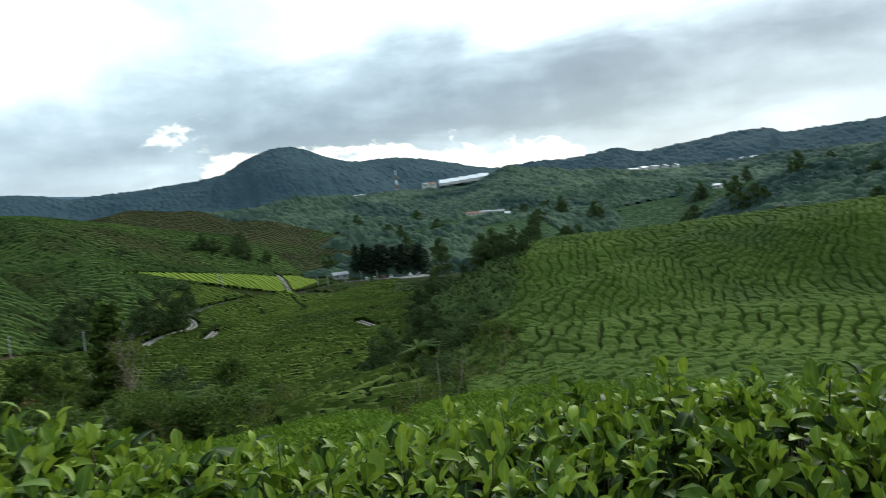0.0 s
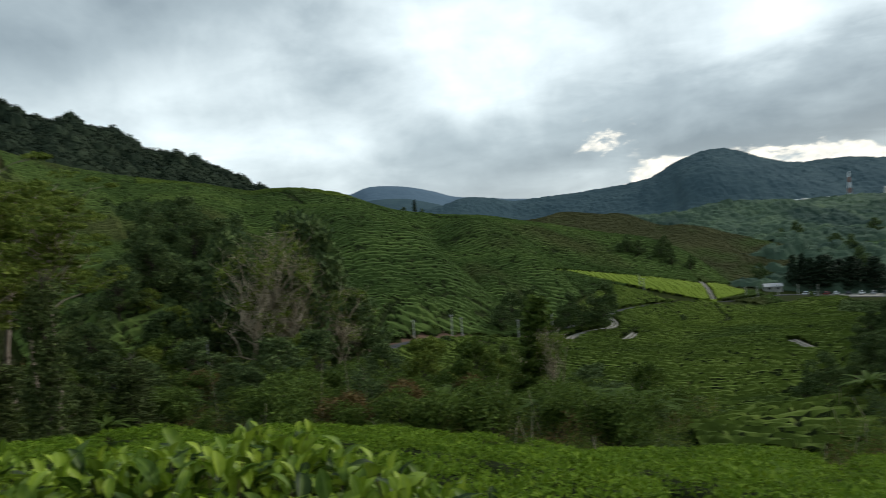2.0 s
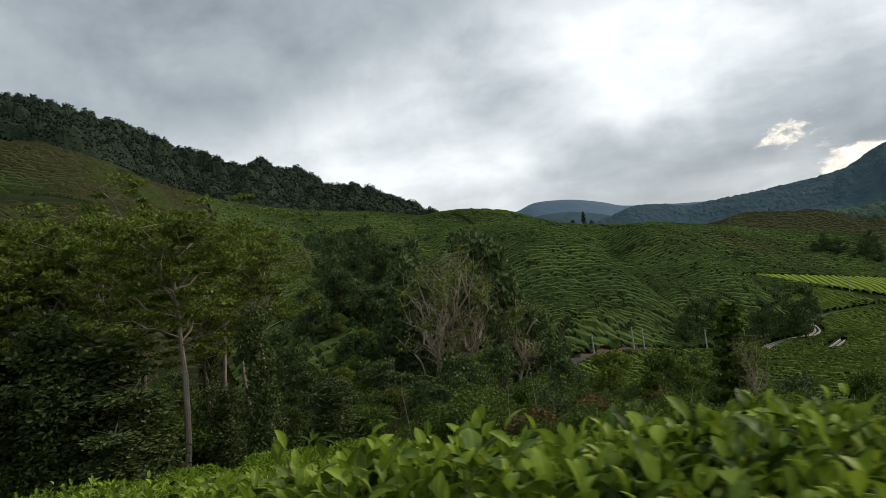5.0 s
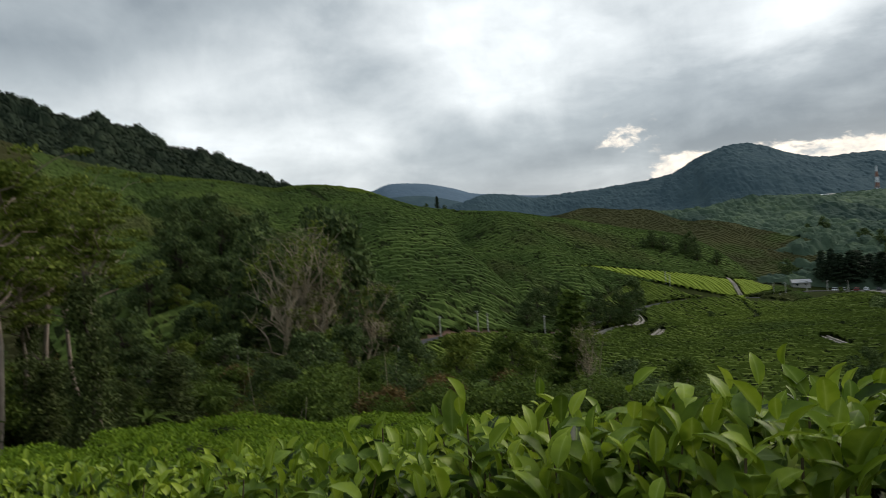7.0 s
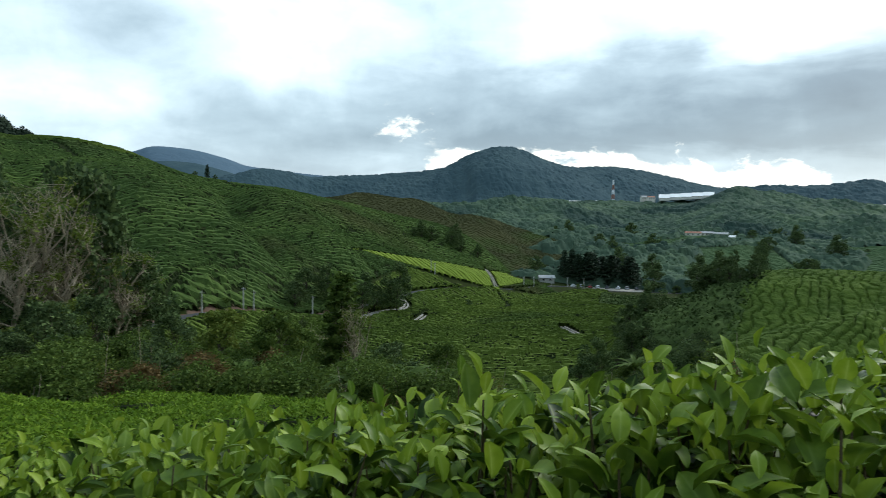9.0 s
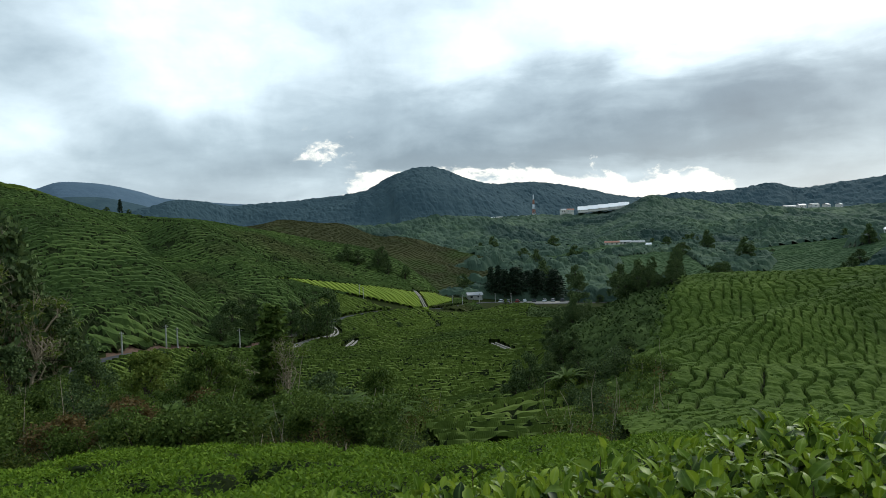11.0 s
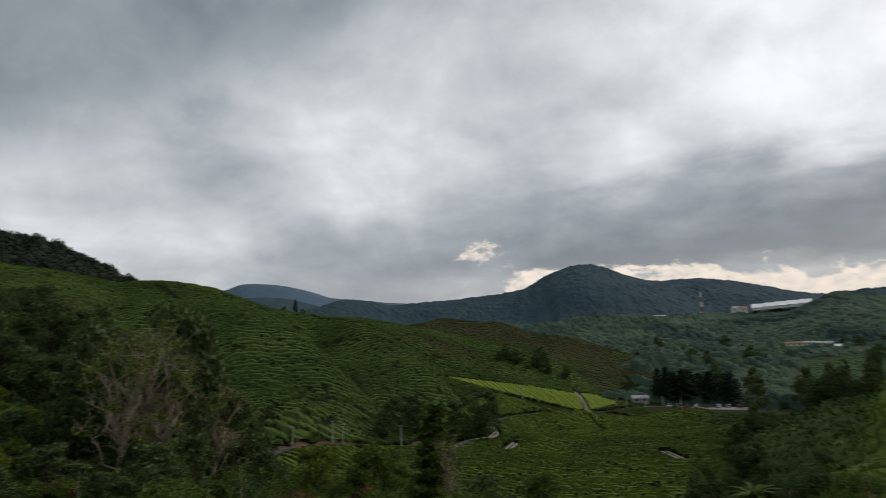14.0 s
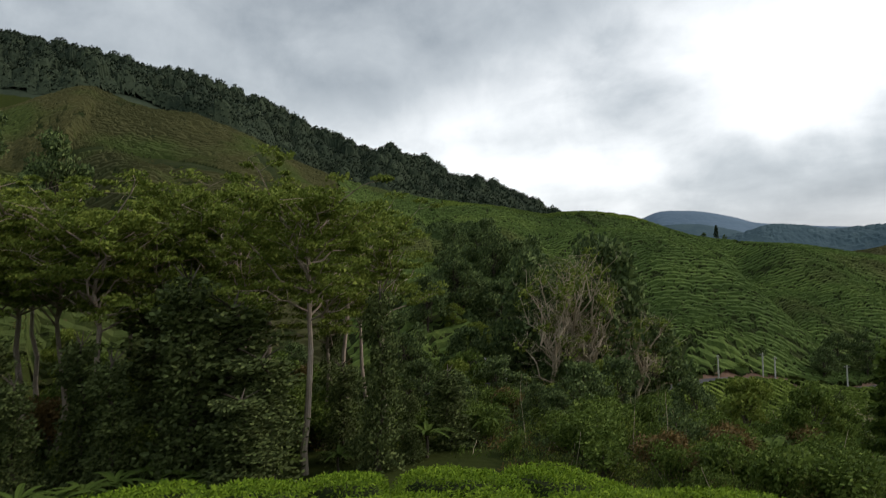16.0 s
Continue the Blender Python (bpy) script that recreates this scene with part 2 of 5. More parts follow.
# woods beyond the valley: greens made paler and bluer to carry haze
FOREST_MID_HAZE = surface("haze_tinted_mid_forest", [(0.044, 0.076, 0.056), (0.074, 0.116, 0.076), (0.122, 0.174, 0.094)], 0.016, 0.9, 7.0, 0.4, 0.62, 0.05, 0.14, True, space="World", bump_distance=0.6, patches=(0.007, (0.034, 0.062, 0.054), 0.50, 0.85))
FOREST_DARK = surface("hilltop_forest", [(0.014, 0.024, 0.017), (0.026, 0.040, 0.025), (0.048, 0.066, 0.038)], 0.04, 0.9, 10.0, 0.5, 0.46, 0.08, 0.8, True, space="World", bump_distance=0.6)
LEAF_OLIVE = surface("gum_leaf", [(0.070, 0.105, 0.020), (0.130, 0.178, 0.032), (0.215, 0.260, 0.052)], 0.3, 0.75, 6.0, 0.0, 0.3, 0.08, 0.8, True, translucent=0.28, space="World")
LEAF_DARK = surface("dark_leaf", [(0.040, 0.066, 0.028), (0.080, 0.122, 0.044), (0.150, 0.205, 0.070)], 0.3, 0.75, 6.0, 0.0, 0.3, 0.08, 0.9, True, translucent=0.15, space="World")
LEAF_GREEN = surface("shrub_leaf", [(0.040, 0.070, 0.015), (0.084, 0.132, 0.026), (0.150, 0.212, 0.043)], 0.3, 0.75, 6.0, 0.0, 0.3, 0.08, 0.9, True, translucent=0.22, space="World")
SCRUB = surface("scrub", [(0.030, 0.050, 0.018), (0.058, 0.090, 0.028), (0.100, 0.142, 0.044)], 0.12, 0.9, 8.0, 0.5, 0.46, 0.05, 0.7, True, space="World", bump_distance=0.3)
LEAF_VINE = surface("hanging_vine_leaf", [(0.036, 0.052, 0.019), (0.074, 0.102, 0.034), (0.134, 0.174, 0.058)], 0.3, 0.75, 6.0, 0.0, 0.3, 0.08, 0.9, True, translucent=0.1, space="World")
LEAF_DRY = surface("dry_leaf", [(0.072, 0.056, 0.022), (0.136, 0.096, 0.035), (0.208, 0.136, 0.048)], 0.3, 0.7, 6.0, 0.0, 0.3, 0.12, 0.8, True, translucent=0.2, space="World")
PINE = surface("pine_needles", [(0.016, 0.030, 0.020), (0.034, 0.058, 0.034), (0.060, 0.090, 0.050)], 0.3, 0.7, 6.0, 0.0, 0.3, 0.12, 0.8, True, translucent=0.1, space="World")
BARK_PALE = surface("pale_bark", [(0.16, 0.12, 0.09), (0.30, 0.24, 0.19), (0.42, 0.36, 0.30)], 1.2, 0.8, 8.0, 0.5)
BARK_DARK = surface("dark_bark", [(0.03, 0.024, 0.018), (0.06, 0.048, 0.036), (0.10, 0.08, 0.06)], 1.2, 0.85, 8.0, 0.5)
BARK_DEAD = surface("bleached_wood", [(0.20, 0.165, 0.115), (0.35, 0.29, 0.205), (0.50, 0.43, 0.32)], 1.2, 0.85, 8.0, 0.4)
STEM = surface("tea_stem", [(0.05, 0.045, 0.02), (0.10, 0.075, 0.04), (0.15, 0.10, 0.05)], 12.0, 0.8, 5.0, 0.4)
ASPHALT = surface("asphalt", [(0.035, 0.036, 0.038), (0.059, 0.062, 0.064), (0.091, 0.091, 0.095)], 0.3, 0.95, 12.0, 0.3, spec=0.1, space="World")
CONCRETE = surface("concrete_track", [(0.20, 0.185, 0.165), (0.31, 0.29, 0.26), (0.43, 0.41, 0.37)], 0.5, 0.85, 10.0, 0.3, space="World")
POST = surface("weathered_post", [(0.24, 0.24, 0.22), (0.40, 0.40, 0.37), (0.55, 0.55, 0.52)], 2.0, 0.8, 6.0, 0.3)
ROOF_WHITE = surface("white_sheet", [(0.62, 0.66, 0.70), (0.78, 0.81, 0.84), (0.88, 0.9, 0.92)], 0.05, 0.5, 6.0, 0.2)
ROOF_GREY = surface("zinc_roof", [(0.22, 0.23, 0.25), (0.36, 0.37, 0.39), (0.52, 0.53, 0.55)], 0.3, 0.5, 8.0, 0.2)
ROOF_RED = surface("rusty_roof", [(0.22, 0.09, 0.06), (0.34, 0.15, 0.10), (0.45, 0.24, 0.17)], 0.3, 0.7, 8.0, 0.2)
WALL_PALE = surface("rendered_wall", [(0.55, 0.53, 0.48), (0.70, 0.68, 0.63), (0.80, 0.78, 0.74)], 0.4, 0.85, 8.0, 0.2)
WINDOW_DARK = surface("window_glass", [(0.02, 0.025, 0.03), (0.035, 0.04, 0.045)], 0.5, 0.1, 4.0, 0.0, spec=0.6)


# ---------- the lie of the land ----------
def P(az, d, el):
    """A place by its bearing to the left of +y, its distance and its angle above eye level."""
    a = radians(az)
    return (-math.sin(a) * d, math.cos(a) * d, 0.4 + d * math.tan(radians(el)))


def curve_through(points, steps=8):
    """A smooth line through points."""
    p = np.array([points[0], *points, points[-1]], float)
    t = np.linspace(0, 1, steps, endpoint=False)[:, None]
    out = [0.5 * (2 * b + (c - a) * t + (2 * a - 5 * b + 4 * c - d) * t * t + (3 * b - a - 3 * c + d) * t ** 3)
           for a, b, c, d in zip(p, p[1:], p[2:], p[3:])]
    return np.vstack([*out, p[-1:]])


def nearest_on(line, x, y):
    """Distance to a line seen from above, and its height there."""
    best, high = np.full(x.shape, 1e9), np.zeros(x.shape)
    for a, b in zip(line, line[1:]):
        v = b - a
        s = np.clip(((x - a[0]) * v[0] + (y - a[1]) * v[1]) / max(v[0] ** 2 + v[1] ** 2, 1e-9), 0, 1)
        d = np.hypot(x - a[0] - s * v[0], y - a[1] - s * v[1])
        m = d < best
        best[m], high[m] = d[m], (a[2] + s * v[2])[m]
    return best, high


def lattice(x, y, seed):
    """Smooth value noise in -1..1 on a unit lattice."""
    xi, yi = np.floor(x), np.floor(y)
    fx, fy = x - xi, y - yi
    fx, fy = fx * fx * (3 - 2 * fx), fy * fy * (3 - 2 * fy)

    def h(i, j):
        q = np.sin(i * 127.1 + j * 311.7 + seed * 74.7) * 43758.5453
        return (q - np.floor(q)) * 2 - 1
    return (h(xi, yi) * (1 - fx) + h(xi + 1, yi) * fx) * (1 - fy) + (h(xi, yi + 1) * (1 - fx) + h(xi + 1, yi + 1) * fx) * fy


def rolling(x, y, size, seed, octaves=3):
    return sum(lattice(x / size * 2 ** k, y / size * 2 ** k, seed + k) * 0.5 ** k for k in range(octaves))


# each: ridge line, slope of its sides, width of its rounded top
RIDGES = {
    "tea_hill": ([P(97, 300, 9.70), P(89.6, 300, 11.70), P(86.5, 300, 13.03), P(84.4, 300, 13.84), P(82.5, 300, 13.75), P(79.7, 295, 12.87), P(76.5, 290, 12.30), P(73.5, 290, 11.42), P(70, 295, 9.64), P(65, 300, 7.78), P(60, 305, 6.57), P(54.9, 305, 5.75), P(51.7, 305, 5.30), P(48.9, 305, 4.70), P(47.1, 305, 4.80), P(44.4, 305, 4.70), P(41.4, 307, 4.05),
                  P(38.4, 310, 2.80), P(34.3, 315, 2.00), P(30.5, 320, 1.55), P(28.2, 323, 1.15), P(24.6, 328, 0.50), P(20.9, 333, -0.35), P(17.7, 338, -0.95), P(15.5, 342, -1.80), P(13.5, 346, -3.20), P(11.2, 350, -5.20)], 0.36, 14),
    "tea_spur": ([P(45, 250, -0.4), P(42.4, 240, -0.85), P(37.2, 238, -1.75), P(33.6, 238, -2.45), P(30, 240, -2.5), P(25.7, 248, -3.0), P(21.3, 262, -3.65), P(16.2, 284, -4.4), P(13.7, 298, -4.9), P(10, 318, -5.5)], 0.42, 4),
    "tea_rib": ([P(31, 318, 1.4), P(28.5, 306, 0.7), P(26.1, 292, -0.2), P(24, 280, -1.5), P(21.9, 270, -3.1)], 0.50, 4),
    "tea_rib_left": ([P(42, 300, 2.9), P(39, 284, 1.0), P(35.4, 266, -0.75), P(32.2, 256, -1.5), P(27.4, 250, -2.5)], 0.48, 4),
    "tea_rib_high": ([P(53, 296, 4.9), P(50.5, 280, 3.7), P(48, 266, 2.4), P(45, 254, 0.9)], 0.62, 3),
    "wooded_ridge": ([P(110, 430, 16.95), P(98, 430, 16.75), P(89.7, 430, 16.45), P(85, 430, 15.67), P(79.7, 430, 14.59), P(76.9, 430, 14.31), P(74.4, 430, 13.72), P(71.3, 430, 12.63), P(66.9, 430, 10.25), P(62.7, 430, 9.47), P(59.5, 430, 8.78), P(55.3, 430, 7.20), P(52.5, 430, 6.45), P(48.9, 430, 4.72), P(46.5, 430, 3.36), P(42, 440, 1.25)], 0.45, 10),
    "right_hill": ([P(6, 134, -11.5), P(3.5, 131, -10.0), P(1, 129, -8.4), P(-1.5, 127, -6.9), P(-4, 126, -5.6), P(-6.9, 125, -4.5), P(-10, 125, -4.1), P(-14.4, 125, -4.0), P(-18.7, 125, -3.8), P(-22.8, 125, -3.5), P(-30, 125, -3.1), P(-40, 130, -2.4), P(-55, 140, -1.0)], 0.34, 6),
    "right_rib": ([P(-3.4, 76, -11.2), P(-6.5, 81, -9.9), P(-10, 87, -8.5), P(-15.7, 96, -6.5), P(-19.5, 108, -5.1), P(-22.3, 119, -4.1)], 0.62, 2),
    "near_spur": ([P(1, 60, -13.6), P(-1.5, 60, -12.5), P(-4, 61, -11.7), P(-10, 62, -11.5), P(-19, 64, -11.1), P(-27, 66, -10.6), P(-40, 68, -10.3)], 0.45, 4),
    "brown_hill": ([P(32, 560, 0.6), P(27.3, 550, 1.0), P(24.8, 545, 1.3), P(23.7, 540, 1.5), P(20.9, 535, 1.15), P(18.8, 530, 0.85), P(16.7, 525, -0.05), P(13.5, 515, -0.35), P(11.6, 510, -1.0), P(8.8, 500, -1.8), P(5.9, 490, -2.6)], 0.30, 10),
    "brown_rib": ([P(15, 512, -0.4), P(13, 480, -1.7), P(11.5, 455, -3.0), P(10.3, 430, -4.2)], 0.42, 5),
    "brown_rib_left": ([P(19.5, 528, 0.9), P(17.5, 495, -0.6), P(16, 465, -1.9), P(15, 440, -2.8)], 0.42, 5),
    "mid_hill": ([P(3, 640, -2.3), P(-1, 650, -1.6), P(-6, 660, -1.5), P(-12, 660, -1.8), P(-17, 640, -1.7), P(-21, 600, -1.2), P(-25.7, 580, -0.6), P(-28.4, 570, 0.4), P(-33, 560, 0.7), P(-45, 560, 1.6)], 0.28, 20),
    "low_spur": ([P(1.5, 480, -3.4), P(-2, 520, -2.6), P(-6, 600, -1.8)], 0.25, 15),
    "knob_hill": ([P(9, 1350, 0.4), P(4, 1300, 0.9), P(1.4, 1250, 1.0), P(-0.7, 1230, 0.9), P(-3.4, 1210, 1.2), P(-5.5, 1200, 2.1), P(-7.4, 1200, 1.8), P(-9.4, 1200, 1.5), P(-15.3, 1250, 0.8), P(-24, 1250, 0.8), P(-40, 1250, 1.2)], 0.33, 30),
    "mountain": ([P(40, 2500, 2.2), P(34.7, 2500, 2.5), P(31.8, 2500, 3.2), P(29.1, 2500, 2.9), P(27.4, 2500, 2.7), P(21, 2450, 3.1), P(17.3, 2400, 3.6), P(15, 2400, 4.8), P(12.7, 2400, 5.4), P(10.9, 2400, 5.2),
                  P(9, 2420, 4.4), P(6.8, 2460, 3.8), P(4.6, 2500, 3.9), P(1.9, 2520, 3.6), P(-0.6, 2540, 3.1), P(-2.7, 2560, 2.5), P(-6, 2600, 2.0)], 0.42, 40),
    "right_range": ([P(-3, 3300, 1.95), P(-6.5, 3250, 2.35), P(-10.5, 3200, 2.35), P(-13.0, 3200, 2.55), P(-14.4, 3200, 2.75), P(-16.0, 3200, 2.25), P(-18.3, 3150, 2.45), P(-21.6, 3100, 2.80), P(-25.3, 3100, 2.90), P(-26.2, 3100, 2.50), P(-29.5, 3050, 2.50), P(-33, 3000, 2.80), P(-45, 3000, 3.40)], 0.40, 40),
    "faint_range": ([P(60, 4300, 2.0), P(47, 4300, 3.3), P(41.6, 4300, 4.1), P(39.6, 4300, 4.7), P(37.2, 4300, 4.6), P(34.3, 4300, 4.0), P(32, 4300, 3.4), P(25, 4300, 2.8)], 0.40, 60),
}
RIDGE_LINES = {k: curve_through(v[0], 4) for k, v in RIDGES.items()}
# height of the low ground by distance, on the left, ahead and on the right
REACH = [0, 6, 13, 20, 35, 50, 75, 100, 150, 250, 360, 500, 700, 1000, 1500, 3000, 4900]
LOW_LEFT = [-1.2, -2.2, -3.5, -6.5, -10.5, -13, -14.6, -16.4, -19.6, -26, -30, -30, -20, 0, 20, 20, 20]
LOW_AHEAD = [-1.2, -2.45, -4.5, -7, -11.5, -14, -19, -23.5, -26, -30.5, -34, -36, -26, -2, 18, 20, 20]
LOW_RIGHT = [-1.2, -2.3, -4.0, -6, -9.5, -12, -15.5, -18, -22, -32, -37, -38, -30, -6, 14, 20, 20]
BEHIND = [-1.2, 0.2, 2.0, 4, 8, 13, 20, 28, 40, 60, 70, 75, 75, 60, 50, 30, 20]


def shape_of_land(x, y):
    """Height of the ground at x, y, from the low ground and all the ridges."""
    x, y = np.asarray(x, float), np.asarray(y, float)
    r = np.hypot(x, y)
    az = np.degrees(np.arctan2(-x, y))
    k = np.clip((az - 15) / 40, -1, 1)
    left, ahead, right, behind = (np.interp(r, REACH, q) for q in (LOW_LEFT, LOW_AHEAD, LOW_RIGHT, BEHIND))
    z = np.where(k > 0, ahead + (left - ahead) * k, ahead + (right - ahead) * -k * 1.15)
    w = np.clip((np.abs(az - 25) - 82) / 40, 0, 1)
    w = w * w * (3 - 2 * w)
    z = z + (behind - z) * w
    z += rolling(x, y, 45, 3) * np.clip((r - 12) / 60, 0, 1) * 1.6
    z += rolling(x, y, 150, 41) * 16 * np.clip((r - 380) / 200, 0, 1) * np.clip((1500 - r) / 400, 0, 1)
    for name, (_, slope, top) in RIDGES.items():
        d, high = nearest_on(RIDGE_LINES[name], x, y)
        far = np.clip(np.hypot(*RIDGE_LINES[name].mean(0)[:2]) / 300, 0.6, 8)
        s = slope * (1 + 0.28 * rolling(x, y, 55 * far, 11, 2))
        h = high - s * (np.sqrt(d * d + top * top) - top) + rolling(x, y, 60 * far, 7) * np.clip(d / 60, 0, 1.5) * 1.3 * far
        if name == "tea_hill":
            h = h - 0.20 * np.clip((high - 32) / 38, 0, 1) * np.clip(d - 14, 0, 200)
            w = az * 5.2 + d * 0.55
            h = h + (np.abs(lattice(w / 26, d / 90, 31)) * 2 - 0.7) * np.interp(az, [40, 55], [7.0, 4.0]) * np.clip((d - 8) / 40, 0, 1) * np.clip((150 - d) / 60, 0, 1)
        if name == "right_hill":
            h = h - 4.2 * np.clip((d - 10) / 16, 0, 1) + 1.2 * lattice((x * 0.80 - y * 0.45) / 13, (x * 0.45 + y * 0.80) / 70, 33) * np.clip((d - 3) / 18, 0, 1) * np.clip((70 - d) / 20, 0, 1)
        soft = 5 * far
        z = np.maximum(z, h) + np.clip(soft - np.abs(z - h), 0, None) ** 2 / (4 * soft)
    return z


# the bearings and distances at which the sheet has its corners, and its heights there
AZS = np.concatenate([np.arange(-48, 104, 0.4), np.arange(104, 312, 3.0)])
RINGS = np.concatenate([0.5 * 1.0265 ** np.arange(0, 351), [4900]])


ROAD_PLAN = [(75, 88), (66, 97), (61, 104), (56.5, 112), (53, 128), (50.5, 126), (48, 120), (45, 124), (40, 137), (35.7, 150), (31, 160), (27, 170), (23.5, 192), (21, 214), (19, 230), (16, 246), (13, 264), (11, 282), (8.8, 312), (6.5, 322), (4.3, 322), (1, 335), (-2, 350)]


def sheet_heights():
    a, r = np.meshgrid(np.radians(AZS), RINGS)
    x, y = (-np.sin(a) * r).ravel(), (np.cos(a) * r).ravel()
    z = shape_of_land(x, y)
    # the road is cut into the slopes
    bed = curve_through([(-math.sin(radians(p)) * q, math.cos(radians(p)) * q, 0) for p, q in ROAD_PLAN], 6)
    h = shape_of_land(bed[:, 0], bed[:, 1])
    bed[:, 2] = np.convolve(np.pad(h, 6, mode="edge"), np.ones(13) / 13, "valid")
    d, level = nearest_on(bed, x, y)
    k = np.clip((9.5 - d) / 6, 0, 1)
    k = k * k * (3 - 2 * k)
    return (z + (level - z) * k).reshape(a.shape)


SHEET = sheet_heights()


def land(x, y):
    """Height of the sheet of ground at x, y."""
    x, y = np.asarray(x, float), np.asarray(y, float)
    az = (np.degrees(np.arctan2(-x, y)) + 48) % 360 - 48
    i = np.clip(np.interp(np.hypot(x, y), RINGS, np.arange(len(RINGS))), 0, len(RINGS) - 1.001)
    j = np.interp(az, np.append(AZS, 312), np.arange(len(AZS) + 1))
    i0, j0 = i.astype(int), j.astype(int)
    fi, fj = i - i0, j - j0
    j1, j0 = (j0 + 1) % len(AZS), j0 % len(AZS)
    return (SHEET[i0, j0] * (1 - fj) + SHEET[i0, j1] * fj) * (1 - fi) + (SHEET[i0 + 1, j0] * (1 - fj) + SHEET[i0 + 1, j1] * fj) * fi


def height(x, y):
    return float(land(np.array([x]), np.array([y]))[0])


def mesh_object(name, verts, faces, material, parent=None, smooth=True):
    me = bpy.data.meshes.new(name)
    me.from_pydata(verts.tolist() if hasattr(verts, "tolist") else verts, [], faces.tolist() if hasattr(faces, "tolist") else faces)
    for m in material if isinstance(material, (list, tuple)) else [material]:
        me.materials.append(m)
    if smooth:
        me.polygons.foreach_set("use_smooth", [True] * len(me.polygons))
    ob = new(name, me)
    if parent:
        ob.parent = parent
    return ob


def part(name, bm, material, parent, label=""):
    me = bpy.data.meshes.new(name)
    bm.to_mesh(me)
    bm.free()
    me.materials.append(material)
    ob = new(name, me)
    ob.parent = parent
    return tagged(ob, label)


def thing(name, at, label, category, group=""):
    e = new(name)
    e.location = at
    e.empty_display_size = 0.2
    return tagged(e, label, category, group)


EARTH_SPOTS = [(20.0, 300, 3), (13.1, 314, 3.5), (-0.4, 150, 5), (-0.9, 160, 5), (36, 128, 4), (31, 132, 3)]
ROAD_BED = curve_through([(*P(p, q, 0)[:2], 0) for p, q in ROAD_PLAN], 6)


def build_ground():
    """One sheet from underfoot to the horizon, finer near and ahead."""
    azs, rs = np.radians(AZS), RINGS
    a, r = np.meshgrid(azs, rs)
    x, y, z = -np.sin(a) * r, np.cos(a) * r, SHEET
    verts = np.stack([x, y, z], -1).reshape(-1, 3)
    n, k = len(azs), len(rs)
    i = np.arange(n * (k - 1)).reshape(k - 1, n)
    j = np.roll(i, -1, 1)
    faces = np.stack([i, i + n, j + n, j], -1).reshape(-1, 4)
    centre = len(verts)
    verts = np.vstack([verts, [[0, 0, height(0, 0)]]])
    tri = [[centre, q, (q + 1) % n] for q in range(n)]
    ob = mesh_object("ground", verts, faces.tolist() + tri, [SOIL, FOREST_MID_HAZE, FOREST_DARK, FOREST_FAR_HAZE, FOREST_FAINT_HAZE, EARTH])
    fx, fy = verts[faces].mean(1)[:, :2].T
    fr = np.hypot(fx, fy)
    d_wood = nearest_on(RIDGE_LINES["wooded_ridge"], fx, fy)[0]
    # farther ground takes the bluer materials, with haze in their colour
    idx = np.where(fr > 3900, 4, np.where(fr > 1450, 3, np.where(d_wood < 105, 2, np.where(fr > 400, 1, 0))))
    for az, d, size in EARTH_SPOTS:
        p = P(az, d, 0)
        idx = np.where(np.hypot(fx - p[0], fy - p[1]) < size * (1 + 0.4 * lattice(fx / 2, fy / 2, 19)), 5, idx)
    cut = nearest_on(ROAD_BED, fx, fy)[0]
    faz = np.degrees(np.arctan2(-fx, fy))
    idx = np.where((cut < 5.5 + 2 * lattice(fx / 5, fy / 5, 23)) & (faz > 24) & (faz < 62) & (fr < 200), 5, idx)
    ob.data.polygons.foreach_set("material_index", np.concatenate([idx, np.zeros(len(tri), int)]).astype(int).tolist())
    return tagged(ob, "hilly ground falling from the slope to a valley and mountains", "ground", kind="structure")


ground = build_ground()


# ---------- tea in rows on the hills ----------
def road_keep(x, y):
    """True away from roads and tracks."""
    keep = np.ones(x.shape, bool)
    for line, w in TRACKS:
        keep &= nearest_on(line, x, y)[0] > w
    return keep


def ridge_frame(line_name, step):
    """Points along a ridge, evenly spaced, and the level way from each towards the origin's side."""
    line = curve_through(RIDGES[line_name][0], 40)[:, :2]
    cut = np.concatenate([[0], np.cumsum(np.hypot(*np.diff(line, axis=0).T))])
    s = np.arange(0, cut[-1], step)
    px, py = np.interp(s, cut, line[:, 0]), np.interp(s, cut, line[:, 1])
    tx, ty = np.gradient(px), np.gradient(py)
    k = int(30 / step)
    tx, ty = (np.convolve(np.pad(q, k, mode="edge"), np.ones(2 * k + 1) / (2 * k + 1), "valid") for q in (tx, ty))
    ln = np.hypot(tx, ty)
    nx, ny = -ty / ln, tx / ln
    flip = np.sign(-(nx * px + ny * py))
    return s, px, py, nx * flip, ny * flip, tx / ln, ty / ln


def dice(i, j, seed):
    """A fixed random number in 0..1 for each pair of whole numbers."""
    q = np.sin(i * 127.1 + j * 311.7 + seed * 74.7) * 43758.5453
    return q - np.floor(q)


